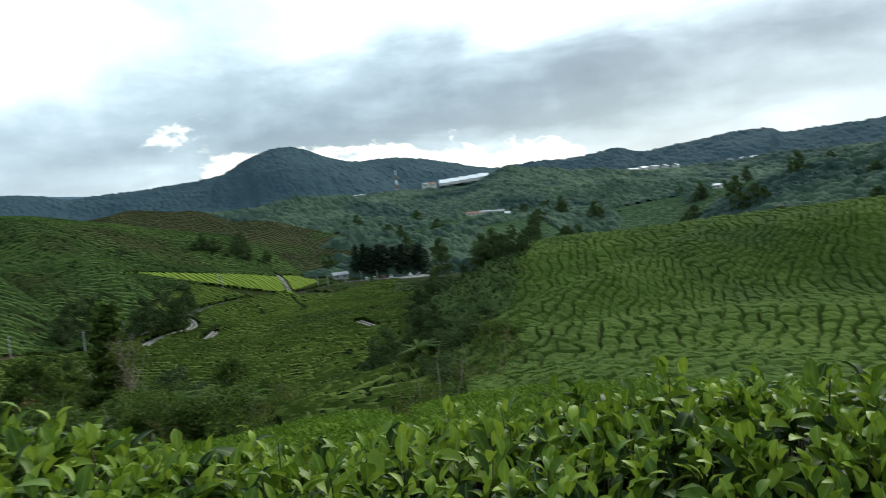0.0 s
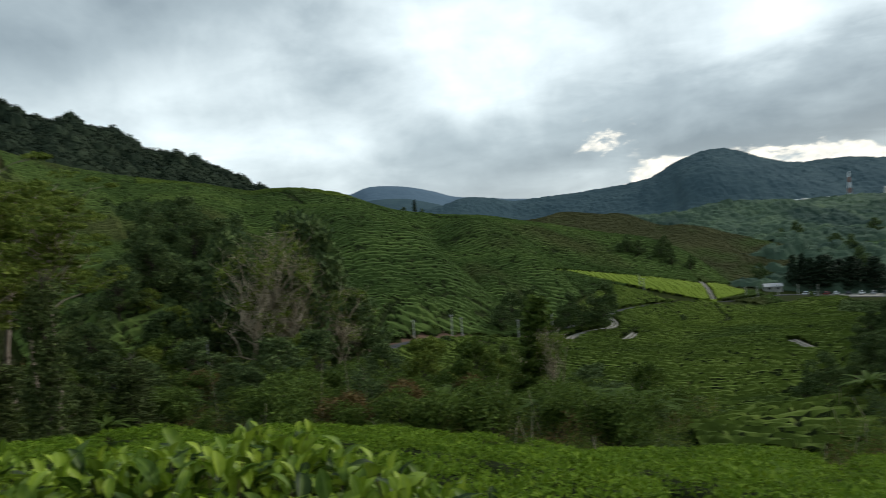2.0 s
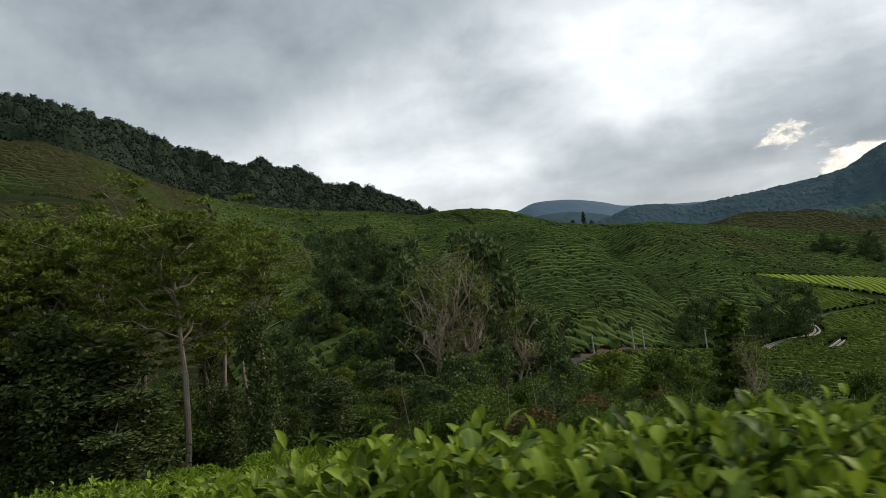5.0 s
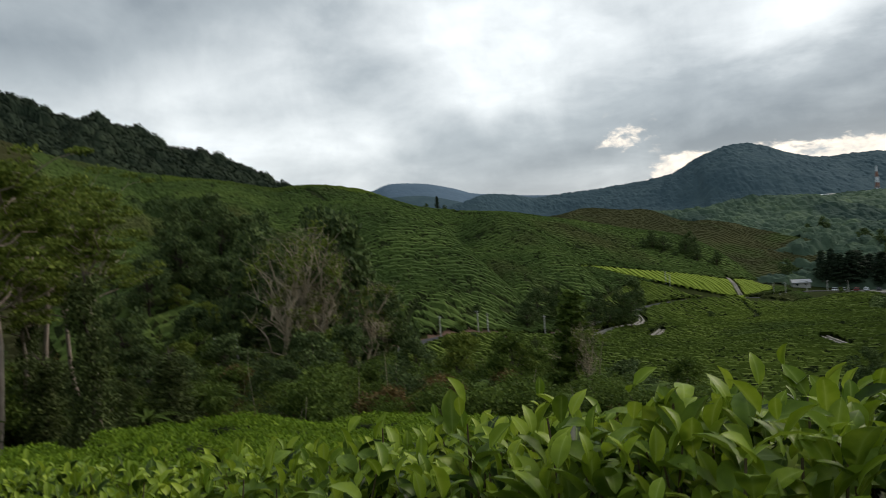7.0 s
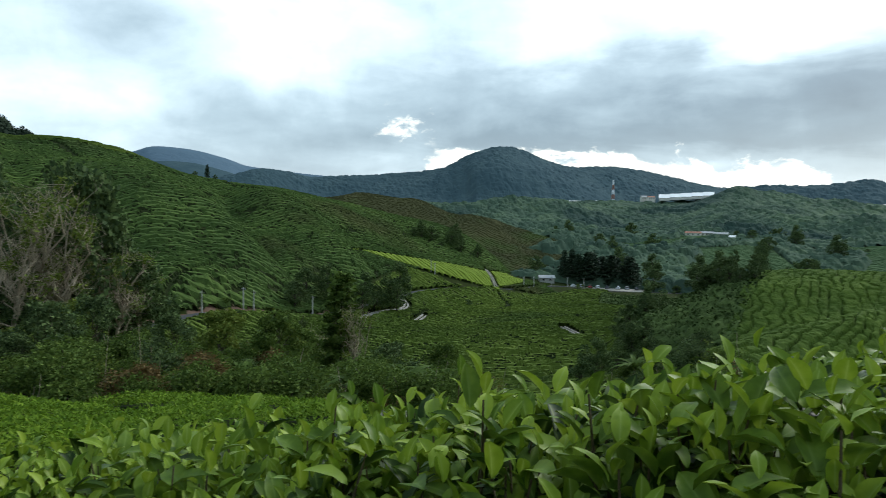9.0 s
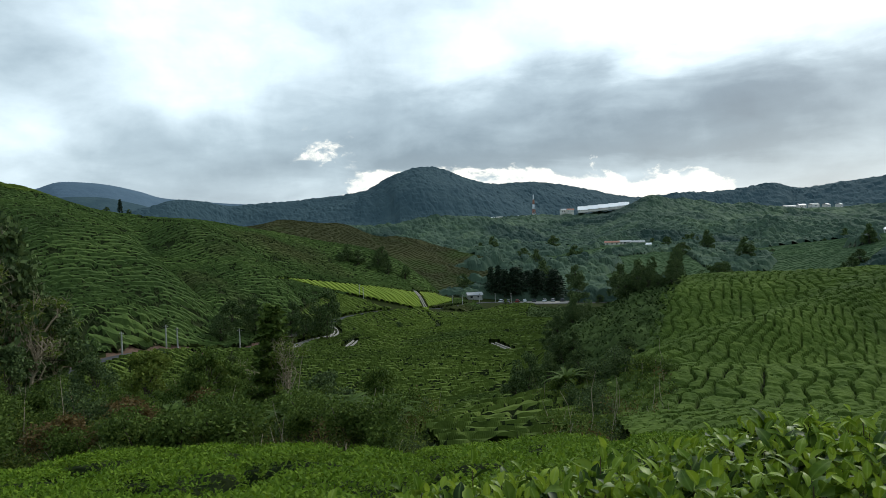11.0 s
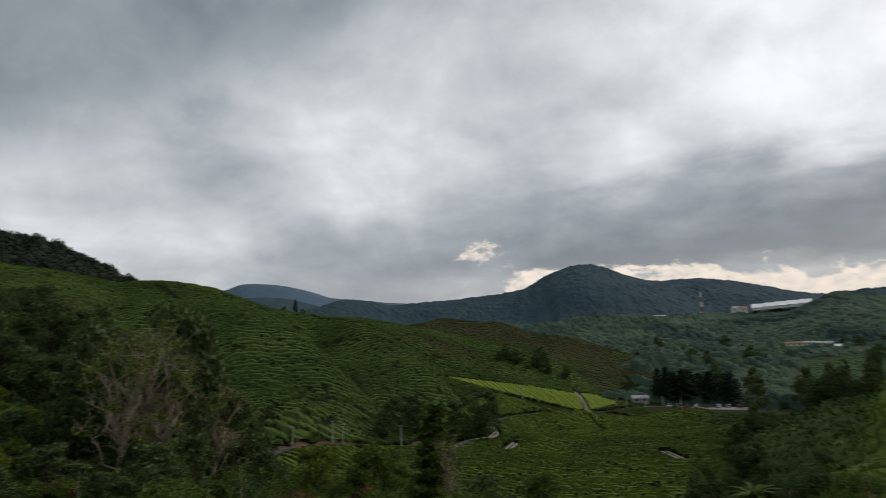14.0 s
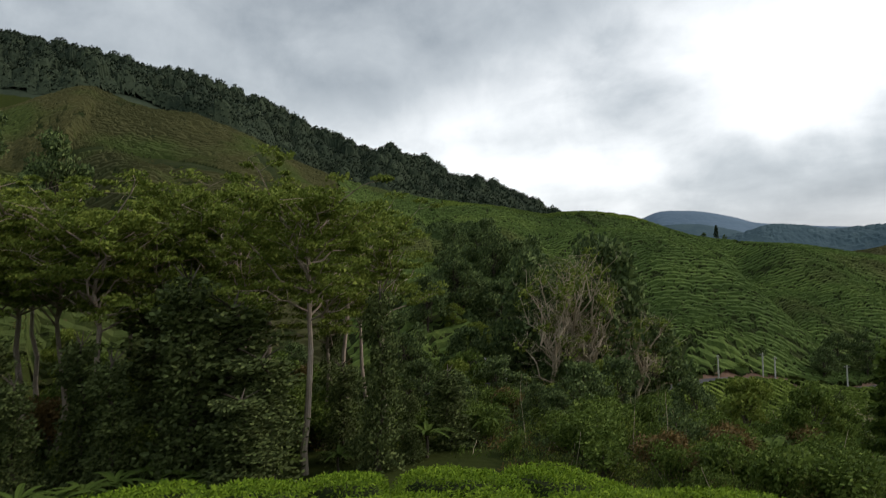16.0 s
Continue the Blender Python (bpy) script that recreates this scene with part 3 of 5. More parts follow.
def cells(u, v, su, sv, seed, jitter=0.30):
    """Staggered cells: distance to the cell's edge in metres, to its middle (1 at a far corner), and a number of its own."""
    row = np.floor(v / sv)
    first, second, own = np.full(u.shape, 1e9), np.full(u.shape, 1e9), np.zeros(u.shape)
    for dj in (-1, 0, 1):
        r = row + dj
        off = (r % 2) * 0.5
        col = np.floor(u / su - off)
        for di in (-1, 0, 1):
            c = col + di
            d = np.hypot(u - su * (c + off + 0.5 + jitter * (2 * dice(c, r, seed) - 1)), v - sv * (r + 0.5 + jitter * (2 * dice(c, r, seed + 5) - 1)))
            near = d < first
            second = np.where(near, first, np.minimum(second, d))
            own = np.where(near, dice(c, r, seed + 9), own)
            first = np.where(near, d, first)
    return (second - first) / 2, first / (0.5 * math.hypot(su, sv)), own


def bricks(u, v, long, row, seed, wave=0.10):
    """Rows of bushes: distance to the furrow, to the gap beside the bush, place across the row in 0..1, and a number of its own."""
    w = v / row + wave * lattice(u / 2.3, v / row / 2, seed + 3) + 0.10 * lattice(u / 0.9, v / row, seed + 4)
    k = np.floor(w)
    s = u / long + dice(k, 3, seed) * 7 + 0.35 * lattice(u / long, k * 1.7, seed + 6)
    c = np.floor(s)
    f = w - k
    shut = dice(c, k, seed + 2) < 0.35
    return np.minimum(f, 1 - f) * row, np.where(shut, 9.0, np.minimum(s - c, c + 1 - s) * long), f, dice(c, k, seed)


def tea_sheet(name, x, y, h, keep, material, label, furrow=0.34):
    """Plucked tea as one sheet over the land: x, y, height of tea over the ground, and where there is tea."""
    z = land(x, y) + h
    rows, cols = x.shape
    i = np.arange(rows * cols).reshape(rows, cols)
    f = np.stack([i[:-1, :-1], i[:-1, 1:], i[1:, 1:], i[1:, :-1]], -1)
    ok = keep[:-1, :-1] & keep[:-1, 1:] & keep[1:, 1:] & keep[1:, :-1]
    f = f[ok]
    used = np.unique(f)
    back = np.zeros(rows * cols, int)
    back[used] = np.arange(len(used))
    v = np.stack([x, y, z], -1).reshape(-1, 3)[used]
    ob = mesh_object(name, v, back[f], [material, TEA_SIDE_SHADE], smooth=False)
    # faces low in the furrows get the dark colour, painted shade between bushes
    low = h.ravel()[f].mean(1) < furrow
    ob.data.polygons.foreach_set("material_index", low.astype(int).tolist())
    return tagged(ob, label, "tea field", kind="stuff")


def step(value, a, b):
    k = np.clip((value - a) / (b - a), 0, 1)
    return k * k * (3 - 2 * k)


def row_tea(u, v, long, row, seed, tall):
    """Height of bushes in rows, v growing downhill: a steep lower side, and a top that runs back level into the hill."""
    e, g, f, own = bricks(u, v, long, row, seed)
    h = step(e, 0.03, 0.38) * (0.4 + 0.6 * step(g, 0.02, 0.34)) * (0.62 + 0.38 * f) * (0.80 + 0.35 * own)
    return tall * h + 0.10 * lattice(u * 1.1, v * 1.7, seed + 8) + 0.08 * lattice(u * 0.45, v * 0.8, seed + 10)


def line_on_land(points, lift=0.0):
    """A smooth line laid on the ground through bearings and distances."""
    xy = np.array([(-math.sin(radians(a)) * d, math.cos(radians(a)) * d, 0) for a, d in points])
    c = curve_through(xy, 10)
    c[:, 2] = land(c[:, 0], c[:, 1]) + lift
    return c


ROAD = line_on_land(ROAD_PLAN)
TRACK_FIELD = line_on_land([(12.5, 266), (12.6, 274), (12.9, 282), (13.2, 289), (13.5, 295)])
TRACK_BEND = line_on_land([(23.2, 160), (23.5, 168), (22.6, 178), (21.2, 187), (20.3, 195), (20.0, 203), (20.4, 210)])
TRACK_SHORT = line_on_land([(19.3, 172), (18.9, 180), (18.5, 190)])
TRACK_LOW = line_on_land([(7.2, 168), (6.5, 160), (5.9, 154)])
TRACK_RIGHT = line_on_land([(0.8, 128), (-0.6, 134), (-1.6, 141)])
TRACK_BANK = line_on_land([(-1.6, 190), (-1.9, 175), (-2.4, 165)])
TRACKS = [(ROAD, 2.5), (TRACK_FIELD, 1.5), (TRACK_BEND, 1.5), (TRACK_SHORT, 1.2), (TRACK_LOW, 1.1), (TRACK_RIGHT, 1.4), (TRACK_BANK, 1.2)]


def bearing(x, y):
    return np.degrees(np.arctan2(-x, y)), np.hypot(x, y)


def polar(az0, az1, daz, r0, r1, dr):
    a, r = np.meshgrid(np.arange(az0, az1, daz), np.arange(r0, r1, dr))
    return -np.sin(np.radians(a)) * r, np.cos(np.radians(a)) * r, a, r


def bright_field(az, el):
    """The young field below the spur's crest, and its small end beyond the track."""
    field = (az > 12.3) & (az < 24.5) & (el < np.interp(az, [12.4, 13.7, 16.2, 21.3, 24.5], [-4.8, -4.75, -4.3, -3.55, -3.1])) & (el > np.interp(az, [12.4, 12.9, 15.8, 19, 20.9, 23.7], [-6.5, -6.2, -5.5, -4.65, -4.15, -3.3]))
    return field | ((az > 10.4) & (az < 12.4) & (el < -4.9) & (el > np.interp(az, [10.4, 12.4], [-5.7, -6.1])))


def plant_tea():
    rng = np.random.default_rng(4)
    # the long hill on the left: rows along the slope
    s, px, py, nx, ny, tx, ty = ridge_frame("tea_hill", 0.7)
    D, S = np.meshgrid(np.arange(-16, 190, 0.27), np.arange(len(s)), indexing="ij")
    sm = S * 0.7
    x, y = px[S] + nx[S] * D, py[S] + ny[S] * D
    az, r = bearing(x, y)
    edge = np.interp(az, [0, 11, 20, 27, 36, 45, 52, 58, 64, 72, 84, 100], [330, 272, 250, 174, 154, 130, 124, 118, 118, 116, 114, 112])
    keep = (r > edge) & road_keep(x, y) & (r < 380)
    keep &= nearest_on(WOODED_GULLY, x, y)[0] > 9 + 6 * lattice(x / 12, y / 12, 9)
    h = row_tea(sm, D + 3.5 * lattice(sm / 30, D / 40, 5), 3.1, 1.9, 14, 1.25) * (1 - 0.75 * (lattice(x / 2.4, y / 2.4, 66) > 0.62))
    paths = np.abs(lattice(x / 70, y / 70, 60) - 0.12) < 0.011
    h = np.where(paths, 0.08, h)
    brown = az > 66 + 3 * lattice(x / 25, y / 25, 2)
    el = np.degrees(np.arctan2(land(x, y) - 0.4, r))
    crest = (az > 40) & (az < 57) & (D < 13 + 9 * lattice(x / 16, y / 16, 13) + np.interp(az, [40, 47, 57], [4, 0, 6]))
    tea_sheet("tea_rows_crest", x, y, h, keep & crest, TEA_VALLEY, "light green tea rows along the hill's crest")
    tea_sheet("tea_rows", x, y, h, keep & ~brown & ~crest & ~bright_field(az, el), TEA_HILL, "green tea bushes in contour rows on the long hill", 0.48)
    tea_sheet("tea_rows_pruned", x, y, h, keep & brown, TEA_BROWN, "brownish pruned tea rows on the hilltop")
    # the rounded hill on the right and the slope below it: small staggered bushes
    x, y, az, r = polar(-46, 4, 0.12, 20, 138, 0.20)
    keep = road_keep(x, y) & (az < np.interp(r, [20, 24, 40, 66, 80, 100, 125, 135], [-10, -7, -3, -1.0, -2.4, -4.6, -7.2, -7.6]))
    turn = np.radians(62)
    u, v = x * math.cos(turn) + y * math.sin(turn), -x * math.sin(turn) + y * math.cos(turn)
    u, v = u + 1.2 * lattice(x / 9, y / 9, 3), v + 3.2 * lattice(x / 17, y / 13, 4) + 0.5 * lattice(x / 2.1, y / 2.1, 74)
    e, g, f, own = bricks(u, v, 1.9, 1.3, 33, 0.34)
    line = (1 - step(e, 0.02, 0.17)) * (0.45 + 0.55 * step(lattice(x / 1.6, y / 1.6, 75), -0.4, 0.2))
    h = 0.78 + 0.20 * own + 0.08 * np.sin(np.pi * f) + 0.10 * lattice(x * 1.7, y * 1.7, 12) + 0.06 * lattice(x * 3.7, y * 3.7, 13) - 0.50 * line - 0.18 * (1 - step(g, 0.0, 0.22))
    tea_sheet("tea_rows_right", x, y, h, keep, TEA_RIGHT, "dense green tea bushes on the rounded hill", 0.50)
    # the valley floor and the near lower slopes
    x, y, az, r = polar(-4, 52, 0.15, 33, 328, 0.40)
    near_edge = np.interp(az, [-3, 1, 4, 12, 15, 18, 24, 30, 45, 60], [46, 46, 40, 38, 62, 86, 100, 104, 102, 100])
    far_edge = np.interp(az, [-6, -2, 4, 12, 20, 27, 36, 45, 52], [66, 120, 325, 258, 250, 172, 150, 120, 112])
    keep = (r > near_edge) & (r < far_edge) & road_keep(x, y) & ((r > 138) | (az > np.interp(r, [20, 24, 40, 66, 80, 100, 125, 135], [-10, -7, -3, -1.0, -2.4, -4.6, -7.2, -7.6])))
    keep &= ~on_bank(x, y)
    keep &= ~((az > 30) & (lattice(x / 11, y / 11, 17) > 0.45))
    ux, uy = x + 9 * lattice(x / 60, y / 60, 1), y + 10 * lattice(x / 55, y / 50, 2) + 1.5 * lattice(x / 13, y / 15, 8)
    h = row_tea(ux, -uy, 5.5, 1.9, 24, 1.05)
    paths = (np.abs(lattice(x / 38, y / 38, 61) - 0.1) < 0.02) & (r > 90)
    h = np.where(paths, 0.08, h)
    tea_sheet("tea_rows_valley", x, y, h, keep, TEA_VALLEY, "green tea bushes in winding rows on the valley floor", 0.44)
    # brownish slopes of the hill beyond
    s, px, py, nx, ny, tx, ty = ridge_frame("brown_hill", 1.6)
    D, S = np.meshgrid(np.arange(-12, 130, 0.6), np.arange(len(s)), indexing="ij")
    x, y = px[S] + nx[S] * D, py[S] + ny[S] * D
    az, r = bearing(x, y)
    h = row_tea(S * 1.6, D + 3 * lattice(S * 1.6 / 30, D / 34, 5), 5.0, 2.8, 44, 1.1)
    tea_sheet("tea_rows_beyond", x, y, h, (r > 385) & (lattice(x / 40, y / 40, 3) > -0.8), TEA_BROWN, "brownish tea rows on the hill beyond the valley")
    # green clearings among the woods farther off
    x, y, az, r = polar(-46, 9, 0.16, 400, 800, 1.0)
    h = row_tea(x + 14 * lattice(x / 80, y / 80, 1), -y + 14 * lattice(x / 70, y / 70, 2), 6.0, 4.0, 54, 1.4)
    tea_sheet("tea_rows_far", x, y, h, (clearing(x, y) > 0.15) & ~((az > 5) & (r < 560)), TEA_FAR_HAZE, "green tea clearings among the woods beyond")
    # the bright young field: rows down the slope
    s, px, py, nx, ny, tx, ty = ridge_frame("tea_spur", 0.42)
    D, S = np.meshgrid(np.arange(-4, 46, 0.7), np.arange(len(s)))
    x, y = px[S] + nx[S] * D, py[S] + ny[S] * D
    az, r = bearing(x, y)
    el = np.degrees(np.arctan2(land(x, y) - 0.4, r))
    e = np.abs((S * 0.42 / 2.3 + 0.10 * lattice(x / 3, y / 3, 7)) % 1 - 0.5) * 2.3
    h = 0.10 + 0.85 * step(1.15 - e, 0.10, 0.5) + 0.06 * lattice(x, y, 5)
    tea_sheet("tea_rows_young", x, y, h, bright_field(az, el) & road_keep(x, y), TEA_BRIGHT, "bright young tea field beside the concrete track", 0.38)


def clearing(x, y):
    """Above 0.3 where the woods beyond the valley leave room for tea."""
    az, r = bearing(x, y)
    bank = 0.7 * np.exp(-((az - 1.8) / 2.6) ** 2 - ((r - 520) / 55) ** 2) + 0.6 * np.exp(-((az + 16.5) / 4) ** 2 - ((r - 590) / 35) ** 2)
    return (bank + 0.75 * lattice(x / 60, y / 50, 21) + 0.45 * lattice(x / 24, y / 24, 22)) * np.clip((800 - r) / 30, 0, 1) * np.clip((r - 405) / 20, 0, 1)


def on_bank(x, y):
    """The wooded bank between the valley floor and the rounded hill."""
    az, r = bearing(x, y)
    return (az < 4.5) & (az > -9) & (r > 76) & (r < 300) & (lattice(x / 16, y / 16, 6) + np.clip((2.5 - az) / 2.5, -1, 1) > -0.2) & (az > np.interp(r, [70, 80, 100, 125, 138, 300], [-2.0, -3.3, -5.5, -8.2, -9, -9]))


# trees fill this fold of the hill
WOODED_GULLY = line_on_land([(49, 150), (50.5, 170), (52, 190), (54, 215), (56, 240)])
plant_tea()


# ---------- roads and tracks ----------
def ribbon(name, line, widths, material, label, category, thick=0.12, lift=0.10, offset=0.0):
    """A road of some thickness, laid on the land."""
    t = np.gradient(line[:, :2], axis=0)
    t /= np.hypot(*t.T)[:, None] + 1e-9
    nrm = np.stack([-t[:, 1], t[:, 0]], 1)
    bm = bmesh.new()
    prev = None
    for p, q in zip(line, nrm):
        z = float(land(p[0] + q[0] * offset, p[1] + q[1] * offset)) + lift
        pts = [(p[0] + q[0] * (k + offset), p[1] + q[1] * (k + offset), z - h) for k, h in ((-widths / 2, 0), (widths / 2, 0), (widths / 2, thick + 0.8), (-widths / 2, thick + 0.8))]
        ring = [bm.verts.new(v) for v in pts]
        if prev:
            for i in range(4):
                bm.faces.new((prev[i], prev[(i + 1) % 4], ring[(i + 1) % 4], ring[i]))
        prev = ring
    bmesh.ops.recalc_face_normals(bm, faces=bm.faces)
    me = bpy.data.meshes.new(name)
    bm.to_mesh(me)
    bm.free()
    me.materials.append(material)
    return tagged(new(name, me), label, category, kind="structure")


ribbon("road", ROAD, 3.8, ASPHALT, "grey asphalt road winding down into the valley", "road", lift=0.12)
for line in (TRACK_FIELD, TRACK_BEND):
    for off in (-0.5, 0.5):
        ribbon("track", line, 0.38, CONCRETE, "pale concrete wheel track between tea bushes", "track", offset=off, lift=0.35)
for line in (TRACK_SHORT, TRACK_LOW, TRACK_RIGHT, TRACK_BANK):
    for off in (-0.5, 0.5):
        ribbon("track", line, 0.32, CONCRETE, "short pale concrete wheel track in the tea", "track", offset=off, lift=0.35)


# ---------- woods ----------
def sow(rng, az0, az1, r0, r1, n):
    az, r = np.radians(rng.uniform(az0, az1, n)), np.sqrt(rng.uniform(r0 * r0, r1 * r1, n))
    return -np.sin(az) * r, np.cos(az) * r


def canopy_height(x, y, cell, tall, seed):
    e, c, own = cells(x, y, cell, cell * 0.9, seed, 0.36)
    e2, c2, own2 = cells(x + 3, y + 5, cell * 0.45, cell * 0.42, seed + 20, 0.36)
    swell = 0.75 + 0.35 * lattice(x / cell / 4, y / cell / 4, seed + 1)
    return tall * swell * ((0.35 + 0.65 * own) * np.sqrt(np.clip(1 - 0.9 * c * c, 0.04, 1)) + 0.22 * np.sqrt(np.clip(1 - c2 * c2, 0.05, 1)))


def canopy(name, zone, growth, keep_in, cell, tall, material, label, rng, sprays=0, spray=0.5, seed=81):
    """Closed woods seen from afar: a sheet of rounded crowns with leaf sprays standing out of it."""
    az0, az1, daz, r0, r1 = zone

    def keep(x, y):
        r = np.hypot(x, y)
        return np.minimum(keep_in(x, y), np.minimum(r - r0, r1 - r) / (0.012 * r0) + 0.05)

    a, r = np.meshgrid(np.radians(np.arange(az0, az1, daz)), r0 * np.exp(np.arange(0, math.log(r1 / r0), growth)))
    x, y = -np.sin(a) * r, np.cos(a) * r
    inside = keep(x, y)
    ok = inside > 0
    z = land(x, y) + canopy_height(x, y, cell, tall, seed) * np.clip(inside, 0, 1)
    rows, cols = x.shape
    i = np.arange(rows * cols).reshape(rows, cols)
    m = ok[:-1, :-1] & ok[:-1, 1:] & ok[1:, 1:] & ok[1:, :-1]
    f = np.stack([i[:-1, :-1], i[:-1, 1:], i[1:, 1:], i[1:, :-1]], -1)[m]
    used = np.unique(f)
    back = np.zeros(rows * cols, int)
    back[used] = np.arange(len(used))
    ob = mesh_object(name, np.stack([x, y, z], -1).reshape(-1, 3)[used], back[f], material, smooth=False)
    tagged(ob, label, "woods", kind="stuff")
    if sprays:
        x, y = sow(rng, az0, az1, r0, r1, sprays)
        inside = keep(x, y)
        m = inside > 0.05
        x, y, inside = x[m], y[m], np.clip(inside[m], 0, 1)
        n = len(x)
        s = (spray * rng.uniform(0.5, 1.5, n))[:, None]
        p = np.stack([x, y, land(x, y) + canopy_height(x, y, cell, tall, seed) * inside + rng.uniform(-0.4, 1.6, n) * spray * (0.3 + inside)], 1)
        u = rng.normal(size=(n, 3))
        u /= np.linalg.norm(u, axis=1)[:, None]
        w = np.cross(u, rng.normal(size=(n, 3)) + [0, 0, 1])
        w /= np.linalg.norm(w, axis=1)[:, None] + 1e-9
        q = np.stack([p - u * s, p - w * s * 0.6, p + u * s, p + w * s * 0.6], 1).reshape(-1, 3)
        ob = mesh_object(name, q, np.arange(n * 4).reshape(-1, 4), material, smooth=False)
        tagged(ob, label, "woods", kind="stuff")


def plant_woods():
    rng = np.random.default_rng(8)

    def on_hilltop(x, y):
        d = nearest_on(RIDGE_LINES["wooded_ridge"], x, y)[0]
        dt = nearest_on(RIDGE_LINES["tea_hill"], x, y)[0]
        return np.minimum(92 + 14 * lattice(x / 30, y / 30, 4) - d, dt - 15 - 10 * lattice(x / 20, y / 20, 3)) / 7

    def in_valley(x, y):
        az, r = bearing(x, y)
        d = nearest_on(RIDGE_LINES["brown_hill"], x, y)[0]
        free = np.maximum((d - 95 - 20 * lattice(x / 40, y / 40, 3)) / 10, (9 - az) * 0.8 + 2.2 * lattice(x / 18, y / 18, 77))
        return np.minimum(np.minimum(free, (0.21 - clearing(x, y)) * 9), np.maximum((11 - az) * 0.8 + 2.2 * lattice(x / 18, y / 18, 78), (r - 560) / 8))

    def on_mountain(x, y):
        return np.ones(x.shape)

    canopy("hilltop_woods", (41, 106, 0.15, 330, 480), 0.0035, on_hilltop, 9.5, 13.5, FOREST_DARK, "dark wooded hilltop above the tea", rng, 110000, 0.62)
    canopy("valley_woods", (-48, 34, 0.14, 350, 905), 0.0036, in_valley, 7.5, 8.0, FOREST_MID_HAZE, "green woods on the hills beyond the valley", rng, 9000, 0.9, 83)
    canopy("valley_woods", (-48, 34, 0.14, 870, 1470), 0.0042, in_valley, 11, 9.0, FOREST_MID_HAZE, "green woods on the hills beyond the valley", rng, 0, 1, 84)
    canopy("mountain_woods", (-48, 42, 0.15, 1430, 2740), 0.0055, on_mountain, 17, 8.0, FOREST_FAR_HAZE, "forest over the mountain, tinted blue for haze", rng, 0, 1, 85)
    canopy("range_woods", (-48, -1, 0.13, 2700, 3400), 0.006, on_mountain, 24, 14.0, FOREST_FAR_HAZE, "forest over the far range, tinted blue for haze", rng, 0, 1, 86)
    canopy("bank_woods", (-9, 5, 0.11, 76, 300), 0.0035, lambda x, y: (on_bank(x, y) & road_keep(x, y)) * 1.0, 2.4, 1.5, SCRUB, "green scrub on the bank below the rounded hill", rng, 60000, 0.26, 87)
    canopy("gully_woods", (44, 62, 0.12, 125, 262), 0.0032, lambda x, y: (13 + 6 * lattice(x / 12, y / 12, 9) - nearest_on(WOODED_GULLY, x, y)[0]) / 3, 5.0, 5.5, SCRUB, "dark trees filling the fold of the tea hill", rng, 50000, 0.3, 88)


plant_woods()


# ---------- trees ----------
def limb(bm, a, b, ra, rb, sides=6):
    a, b = Vector(a), Vector(b)
    q = (b - a).to_track_quat("Z", "Y")
    rings = []
    for p, r in ((a, ra), (b, rb)):
        rings.append([bm.verts.new(p + q @ Vector((math.cos(i / sides * 6.2832) * r, math.sin(i / sides * 6.2832) * r, 0))) for i in range(sides)])
    for i in range(sides):
        bm.faces.new((rings[0][i], rings[0][(i + 1) % sides], rings[1][(i + 1) % sides], rings[1][i]))


def crooked(bm, a, b, ra, rb, rng, bends=4, sway=0.06, sides=6):
    """A limb with bends; returns the points along it."""
    a, b = Vector(a), Vector(b)
    ln = (b - a).length
    pts = [a]
    for i in range(1, bends + 1):
        t = i / bends
        off = Vector(rng.uniform(-1, 1, 3)) * ln * sway * (0 if i == bends else 1)
        pts.append(a.lerp(b, t) + off)
    for i in range(bends):
        limb(bm, pts[i], pts[i + 1], ra + (rb - ra) * i / bends, ra + (rb - ra) * (i + 1) / bends, sides)
    return pts


def leaf_cards(centres, radii, count, size, rng, droop=0.3, shell=0.55, long=1.7):
    """Many small leaf sprays round centres: verts and faces."""
    k = rng.integers(0, len(centres), count)
    way = rng.normal(size=(count, 3))
    way /= np.linalg.norm(way, axis=1)[:, None]
    rad = shell + (1 - shell) * rng.random(count) ** 0.5
    p = centres[k] + way * radii[k] * (rad * rng.uniform(0.7, 1.08, count))[:, None]
    u = rng.normal(size=(count, 3))
    u[:, 2] -= droop * 2
    u /= np.linalg.norm(u, axis=1)[:, None]
    w = np.cross(u, rng.normal(size=(count, 3)))
    w /= np.linalg.norm(w, axis=1)[:, None] + 1e-9
    s = (size * rng.uniform(0.6, 1.4, count))[:, None]
    v = np.stack([p - u * s * long / 2, p + w * s / 2 + u * s * 0.1, p + u * s * long / 2, p - w * s / 2 - u * s * 0.1], 1).reshape(-1, 3)
    return v, np.arange(count * 4).reshape(-1, 4)


